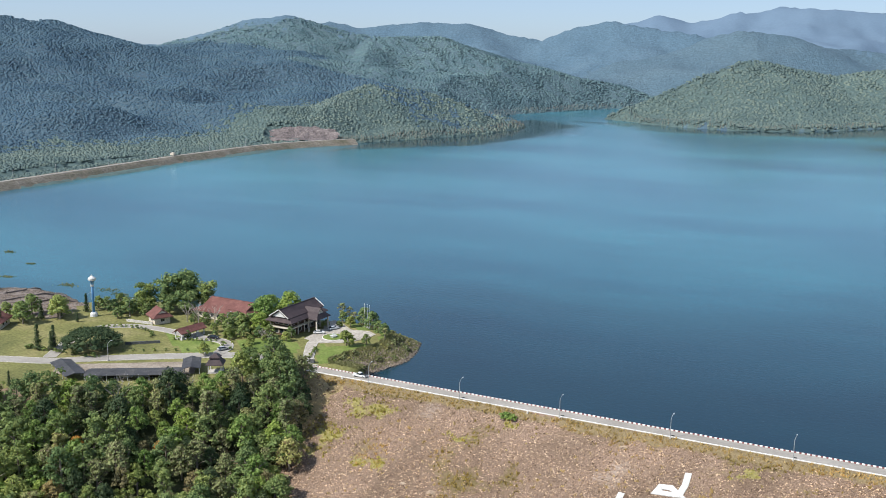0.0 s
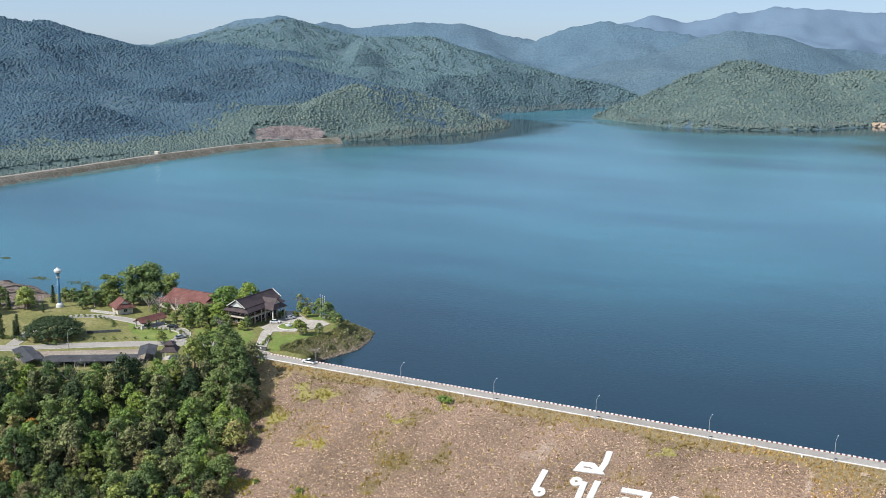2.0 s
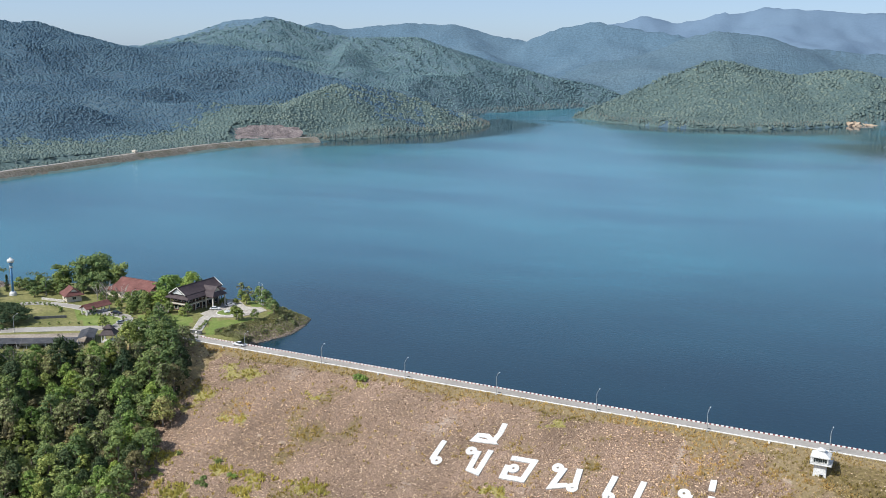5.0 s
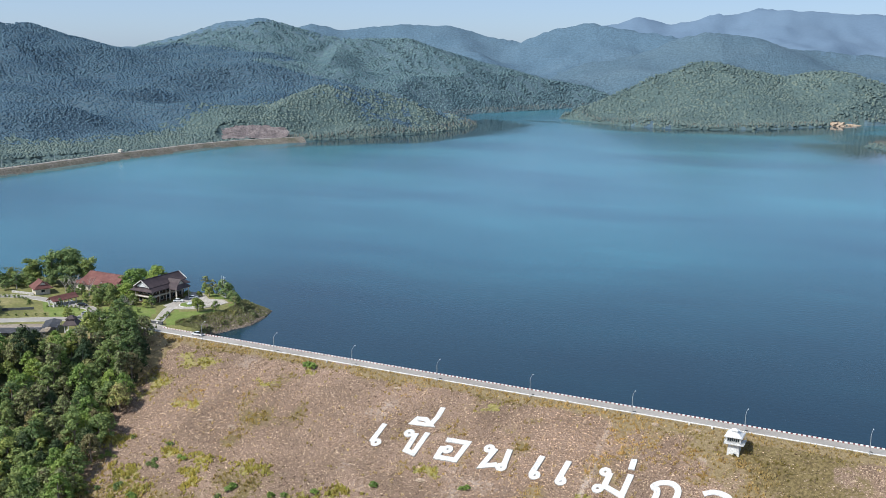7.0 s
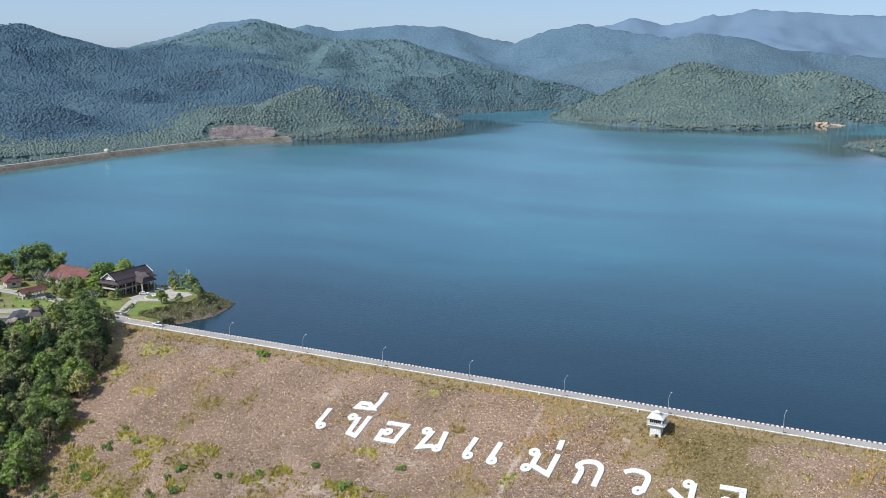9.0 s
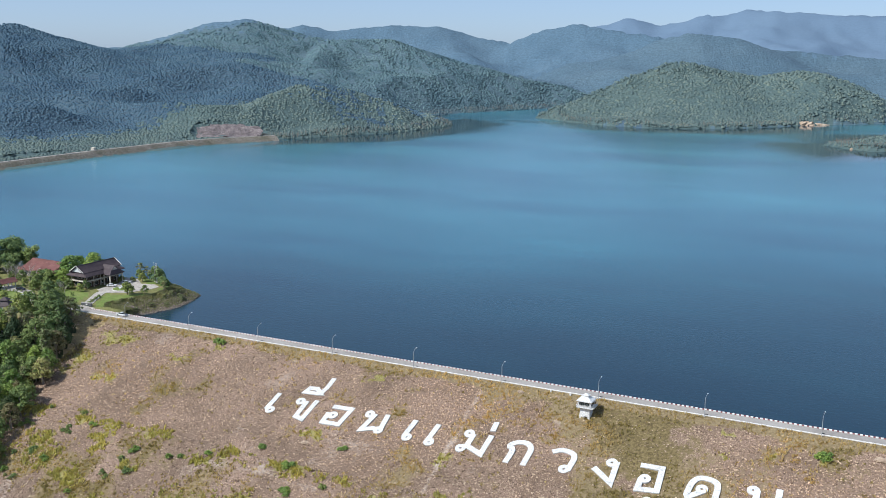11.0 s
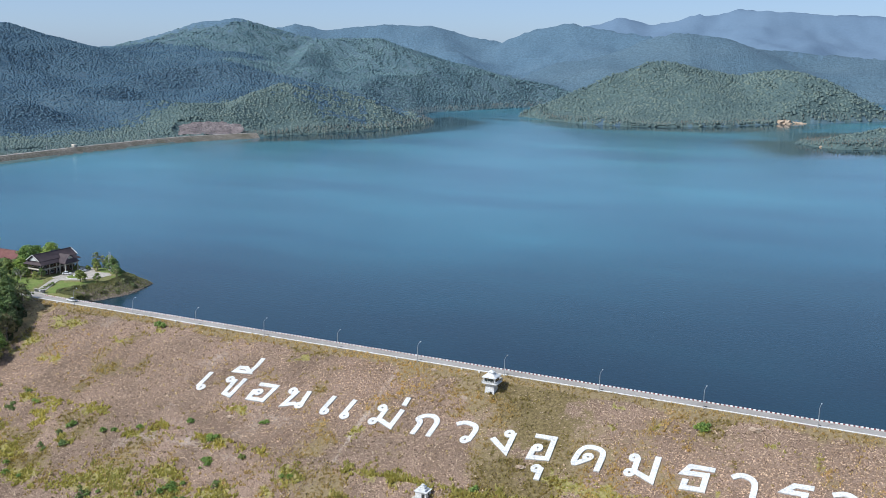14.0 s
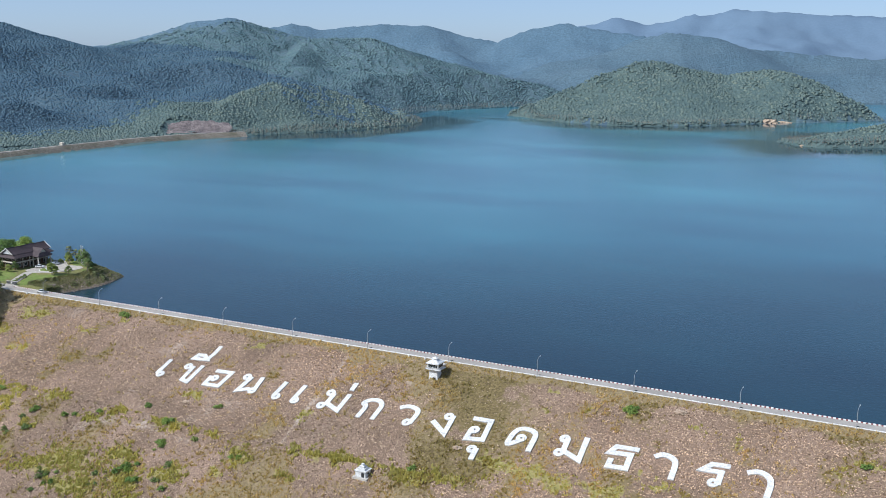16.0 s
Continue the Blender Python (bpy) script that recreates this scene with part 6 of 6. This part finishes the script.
specs = [("leaf_deep", 12, 4.2, "broad dark-green tree in dense wood"), ("leaf_mid", 13, 3.8, "tall mid-green tree in dense wood"), ("leaf_olive", 10, 3.8, "olive-green tree in dense wood"), ("leaf_bright", 11, 4.0, "fresh bright-green tree in dense wood"), ("leaf_deep", 14, 4.0, "tall dark-green tree in dense wood"), ("leaf_mid", 10, 4.2, "rounded mid-green tree in dense wood"), ("leaf_olive", 12.5, 3.5, "slender olive-green tree in dense wood"), ("leaf_lime", 9, 3.2, "young yellow-green tree in dense wood"), ("leaf_dark", 11, 4.0, "shady blackish-green tree in dense wood"), ("leaf_dry", 9.5, 3.4, "half-bare brownish tree in dense wood")]
for i, (mat, high, wide, label) in enumerate(specs):
    kinds.append(tree("tree", label, 100 + i, high, wide, mat, "plume" if i in (1, 6, 7) else "round", clumps=28 + i % 3, leaves=34, leaf=0.5 if i != 9 else 0.4, rad=wide * (0.30 if i % 2 else 0.34), low=0.18, group=WOODS_GROUP))
lots = [[] for _ in kinds]
for i, (x, y) in enumerate(spots):
    lots[rr.choice([0, 1, 2, 3, 4, 5, 6, 7, 8, 9, 0, 1, 2, 5, 6, 3, 8])].append((x, y, rr.uniform(0.72, 1.25), rr.uniform(0, 360)))
for root, lot in zip(kinds, lots):
    put(root, lot)
# the tall pair by the gate, an orange-leaved tree, and bare trees
put(tree("tree", "very tall leafy green tree beside the gate", 140, 14, 5.0, "leaf_mid", clumps=26, leaves=60, low=0.15), [(-67, -7.5, 1.0, 20), (-63, -13, 0.85, 130), (-74, -15, 0.85, 250)])
put(tree("tree", "small tree with rust-orange leaves in the wood", 141, 9, 2.8, "leaf_rust", clumps=9), [(-97, -72, 1, 0), (-76, -58, 0.8, 90), (-120, -90, 0.9, 200)])


def bare_tree(label, places, seed, high=10, mat="bark_pale", group=""):
    root = tagged(empty("bare_tree"), label, "tree", group)
    r = random.Random(seed)
    part("trunk", bm_tube([(0, 0, -0.5), (0.1, 0, high * 0.3), (0, 0.1, high * 0.55)], [0.28, 0.22, 0.14], 7), M[mat], root)
    for i in range(7):
        a, z = i * 2.4, high * (0.28 + 0.04 * i)
        w = high * r.uniform(0.25, 0.36)
        bm = bm_tube([(0, 0, z), (0.5 * w * math.cos(a), 0.5 * w * math.sin(a), z + high * 0.2), (w * math.cos(a), w * math.sin(a), z + high * 0.42)], [0.13, 0.09, 0.03], 5)
        for j in range(4):
            f = 0.45 + 0.13 * j
            b = a + r.uniform(-1.1, 1.1)
            p = Vector((f * w * math.cos(a), f * w * math.sin(a), z + high * 0.42 * f))
            bm_tube([p, p + Vector((0.3 * w * math.cos(b), 0.3 * w * math.sin(b), high * 0.1)), p + Vector((0.5 * w * math.cos(b), 0.5 * w * math.sin(b), high * 0.2))], [0.06, 0.045, 0.02], 4, bm)
        part("branch", bm, M[mat], root)
    put(root, places)


bare_tree("leafless pale-barked tree standing in the wood", [(-99, -52, 1.25, 0), (-84, -36, 1.0, 70), (-110, -62, 0.9, 160)], 5)
bare_tree("pale leafless frangipani tree in the garden", [(-97, 22, 0.55, 10), (-92, 20, 0.5, 100), (-141, 29, 0.8, 40), (-133, 27, 0.95, 220), (-127, 30, 0.95, 300), (-139, 33, 0.9, 130)], 8)

# park trees
G = "park trees of the headland"
put(tree("rain_tree", "huge dark umbrella-shaped rain tree on the lawn", 150, 8.6, 11.6, "leaf_dark", "umbrella", clumps=130, leaves=46, leaf=0.5, rad=2.15, low=0.12, flat=0.3), [(-147, -17.5, 1.0, 0)])
put(tree("cypress", "narrow columnar dark-green cypress on the lawn", 151, 12, 1.5, "leaf_dark", "spire", clumps=24, leaves=46, leaf=0.36, rad=1.25, low=0.04, limbs=1, group="cypresses on the lawn"), [(-163, -28.5, 1.0, 0), (-158.6, -26, 0.72, 40), (-160.6, -23, 0.86, 90), (-180.5, 7, 0.42, 10), (-189.5, 20.5, 0.8, 200), (-197, 3, 0.8, 60), (-193.5, 10, 0.55, 120), (-201, -14, 0.7, 30), (-207, -30, 0.6, 80), (-138, -62, 0.55, 0), (-128, -58, 0.5, 50), (-104, 24, 0.35, 0), (-84, 0.5, 0.45, 0)])
put(tree("bamboo_clump", "tall feathery green bamboo clump by the shore", 152, 15, 5.2, "leaf_deep", "plume", clumps=34, leaves=52, leaf=0.7, rad=2.0, low=0.1, group="bamboo clumps by the shore"), [(-161, 39, 1.2, 0), (-153, 43, 1.25, 100), (-167, 35, 0.95, 200), (-158, 48, 1.1, 300), (-146, 46, 0.95, 30), (-148, 38, 0.75, 60), (-155, 34, 0.6, 10)])
put(tree("tree", "broad bright-green tree beside the lodge", 153, 14, 5.2, "leaf_bright", clumps=30, leaves=50, low=0.12, group=G), [(-108, 38, 1.1, 0), (-103, 49, 1.1, 90), (-111, 47, 0.95, 200), (-104.5, 31, 0.7, 30)])
put(tree("tree", "leafy mid-green park tree", 154, 9, 3.2, "leaf_mid", clumps=18, leaves=36, low=0.12, group=G), [(-206, 6, 1.2, 0), (-199, 14, 1.05, 60), (-190, 6.5, 1.35, 100), (-194, 9, 1.2, 30), (-197.5, -6, 1.3, 80), (-203, -3, 1.0, 10), (-113, 30, 0.95, 20), (-106, 22, 0.8, 200), (-117, 26, 0.7, 140), (-97, 27, 0.7, 300), (-88, 25.5, 0.55, 77), (-212, -2, 0.9, 12), (-104, -4.0, 0.7, 10), (-112, 21, 0.6, 310), (-94, 10, 0.45, 50), (-121, 22, 0.55, 20), (-84, 60, 0.6, 0)])
put(tree("tree", "dark-green park tree near the water", 155, 8.5, 3.1, "leaf_deep", clumps=18, leaves=36, low=0.08, group=G), [(-177, 24, 0.9, 0), (-173, 27, 1.0, 50), (-169, 25, 1.0, 100), (-166, 29, 0.95, 180), (-184, 27, 0.85, 10), (-188, 26, 0.85, 60), (-180, 31, 1.0, 220), (-173.5, 35, 1.05, 90), (-162, 28, 0.8, 140), (-170, 19, 0.7, 33), (-74, 60.5, 1.1, 0), (-67.5, 56.5, 1.05, 100), (-58, 50, 0.75, 60), (-62.5, 53, 0.7, 10), (-58.5, 37, 0.6, 220), (-89.5, 30.5, 0.65, 5), (-124, 10, 0.5, 70), (-136, 28, 0.7, 240), (-120, 31, 0.9, 190), (-116, 30, 1.0, 45), (-112, 34, 0.9, 150), (-131, 29, 0.75, 80), (-123, 29.5, 0.8, 20), (-100, 24, 0.7, 66)])
put(tree("tree", "yellow-green garden tree on the headland", 156, 6.5, 2.8, "leaf_lime", clumps=16, leaves=36, low=0.15, group=G), [(-64, 31.5, 1.1, 0), (-77, 55, 0.85, 100), (-110, 18, 0.8, 50), (-85.5, 49.5, 0.6, 200), (-98, 16, 0.65, 260), (-104.5, 26, 0.7, 90), (-81, 52.5, 0.5, 33)])
put(tree("tree", "thin sparse grey-green tree on the headland", 157, 10, 2.2, "leaf_olive", clumps=9, leaves=22, core=False, group=G), [(-87, 64, 1.0, 0), (-84.5, 66, 0.8, 80), (-56, 47, 0.6, 10), (-80, 63, 0.6, 40)])
# shrubs
S = "shrubs of the grounds"
shrub = tree("shrub", "low rounded green garden shrub", 160, 1.7, 0.85, "leaf_mid", clumps=6, leaves=26, leaf=0.32, low=0.1, limbs=2, group=S, category="shrub")
pl = []
for k in range(15):
    a = radians(20 + 10.5 * k)
    pl.append((-149 + 14.0 * math.cos(a) - 2, 1.0 + 10.5 * math.sin(a), rr.uniform(0.7, 1.1), rr.uniform(0, 360)))
for k in range(11):
    pl.append((-134 + 3.4 * k, -14.5 + 2.1 * k + rr.uniform(-0.5, 0.5), rr.uniform(0.6, 1.0), rr.uniform(0, 360)))
for k in range(9):
    pl.append((-71.5 + 0.55 * k, 21.5 - 1.5 * k, rr.uniform(0.7, 0.95), rr.uniform(0, 360)))
for k in range(26):
    pl.append((rr.uniform(-118, -84), rr.uniform(8, 30), rr.uniform(0.7, 1.4), rr.uniform(0, 360)))
for k in range(10):
    pl.append((-127.5 + 1.7 * k, 6.2 + 0.7 * k, rr.uniform(0.5, 0.8), rr.uniform(0, 360)))
for k in range(24):
    pl.append((rr.uniform(-176, -166) + 1.6 * k * 0.9, -29 + rr.uniform(-1, 1) + 0.2 * k, rr.uniform(0.5, 1.2), rr.uniform(0, 360)))
put(shrub, pl)
def bushes(label, seed, mat, places, high=1.7, wide=1.7):
    put(tree("bush", label, seed, high, wide, mat, clumps=9, leaves=34, leaf=0.4, low=0.1, limbs=2, group="bushes on the dam face", category="bush"), places)


# clusters: middle along and across the face, spread, how many
BRIGHT_LOW = ((28, -61, 1.2, 4), (-3, -73.6, 1.3, 4), (3, -55, 1.0, 3), (74, -48.2, 0.8, 2), (-20, -80, 4, 6), (20, -88, 6, 7))
DARK_LOW = ((27, -66.4, 0.8, 2), (-7, -60.4, 1.5, 7), (-25, -61.6, 2.0, 7), (-11, -71.4, 1.3, 4), (-7, -50, 0.7, 2), (-24, -51, 1.0, 3), (-17, -73.6, 0.8, 2), (-32, -70, 3, 5), (-10, -84, 5, 6))
bright, dark = [(18.0, -3.4, 1.15, 0), (20.4, -3.6, 1.0, 80), (246, -7, 0.8, 0), (248, -6.4, 0.6, 50), (101.5, -41.0, 0.75, 30), (100, -41.6, 0.6, 90)], []
for x, y, s_, cnt in ((93, -64, 1.3, 7), (87, -54.5, 1.6, 4), (90, -77, 2.2, 10), (57, -56, 1.0, 3), (45, -60.5, 1.0, 2), (126, -62.5, 1.0, 3), (96, -79, 1.0, 3), (186, -50, 2, 3), (319, -14, 0.9, 3), (246, -7.8, 1.4, 5), (108, -86, 5, 6), (62, -90, 4, 6)) + BRIGHT_LOW:
    for k in range(cnt):
        bright.append((x + rr.gauss(0, s_), y + rr.gauss(0, s_ * 0.7), rr.uniform(0.4, 0.8), rr.uniform(0, 360)))
for x, y, s_, cnt in ((33, -70, 1.3, 5), (60, -87, 1.2, 4), (26, -74, 1.6, 4), (104, -71, 0.9, 3), (104, -78, 0.9, 3), (104, -58.6, 0.5, 2), (80, -84, 3, 5)) + DARK_LOW:
    for k in range(cnt):
        dark.append((x + rr.gauss(0, s_), y + rr.gauss(0, s_ * 0.7), rr.uniform(0.4, 0.8), rr.uniform(0, 360)))
bushes("wild bright-green bush on the stony slope", 161, "leaf_bright", bright)
bushes("wild dark-green bush on the stony slope", 163, "leaf_mid", dark)
scrub = tree("bush", "low olive scrub bush on the rocky shore", 162, 1.4, 1.5, "leaf_olive", clumps=8, leaves=34, leaf=0.4, low=0.05, limbs=2, group="bushes on the shore", category="bush")
pl = []
cand = np.random.default_rng(9).uniform((-72, 14), (-42, 82), (900, 2))
for (x, y), s_ in zip(cand.tolist(), signed_distance(cand[:, 0], cand[:, 1], MAINLAND)):
    if 3.0 < s_ < 12 and len(pl) < 52:
        pl.append((x, y, rr.uniform(0.45, 1.1), rr.uniform(0, 360)))
put(scrub, pl)

# rocks of the headland shore and the stone apron to the west
rng = np.random.default_rng(31)
hx, hy = rng.uniform(-75, -40, 30000), rng.uniform(8, 90, 30000)
hs = signed_distance(hx, hy, MAINLAND)
k = (hs > -1.5) & (hs < 11) & (rng.random(30000) < np.clip(1.15 - hs / 11, 0, 1)) & (hy > 16)
hz = land(hx[k], hy[k])[0]
stones("shore_stones", hx[k], hy[k], hz + 0.1, rng.uniform(0.22, 0.62, k.sum()), [M["stone_grey"]], np.zeros(k.sum(), int), "grey-brown boulders along the headland shore")
ax, ay = rng.uniform(-330, -190, 16000), rng.uniform(-30, 62, 16000)
asd = signed_distance(ax, ay, MAINLAND)
k = (asd > -1) & (asd < 40) & (ax < -197 - 0.35 * (ay - 20))
az = land(ax[k], ay[k])[0]
stones("apron_stones", ax[k], ay[k], az + 0.05, rng.uniform(0.15, 0.42, k.sum()), [M["stone_grey"]], np.zeros(k.sum(), int), "grey stone pitching on the bank beside the lake")
cx_, cy_ = rng.uniform(-78, -44, 20000), rng.uniform(12, 84, 20000)
cs_ = signed_distance(cx_, cy_, MAINLAND)
k = (cs_ > 1.5) & (cs_ < 13)
tufts("shore_grass", cx_[k], cy_[k], land(cx_[k], cy_[k])[0], rng.uniform(0.3, 0.8, k.sum()), M["reed"], "rough olive grass among the shore boulders")
# reed islets
for i, (x, y, w) in enumerate(((-350, 113, 3.5), (-312, 96, 2.0), (-255, 69.5, 5.0), (-229, 72, 5.5), (-297, 68, 3.0), (-218, 68, 4.0), (-206, 66, 5.0))):
    gx_, gy_ = rng.normal(x, w * 0.6, 120), rng.normal(y, w * 0.35, 120)
    tufts("reed_islet", gx_, gy_, np.zeros(120) - 0.1, rng.uniform(0.25, 0.6, 120), M["reed"], "floating patch of brownish reeds in the water")

# pale scuffed spots on the stone face
for i, (x, y, w) in enumerate(((262, -4.5, 2.0), (197, -37, 1.6), (86, -41.5, 1.5), (57.5, -6.0, 1.2), (9, -37, 1.5), (148, -1.8, 1.3), (161, -1.2, 1.1), (-1, -36, 0.9))):
    bare_patch((x, y, float(slope_z(y)) - 0.05), w, w * 0.8, w * 0.35, M["cliff"], "pale_rock", "low pale sandy rock outcrop on the stone slope", 20 + i)
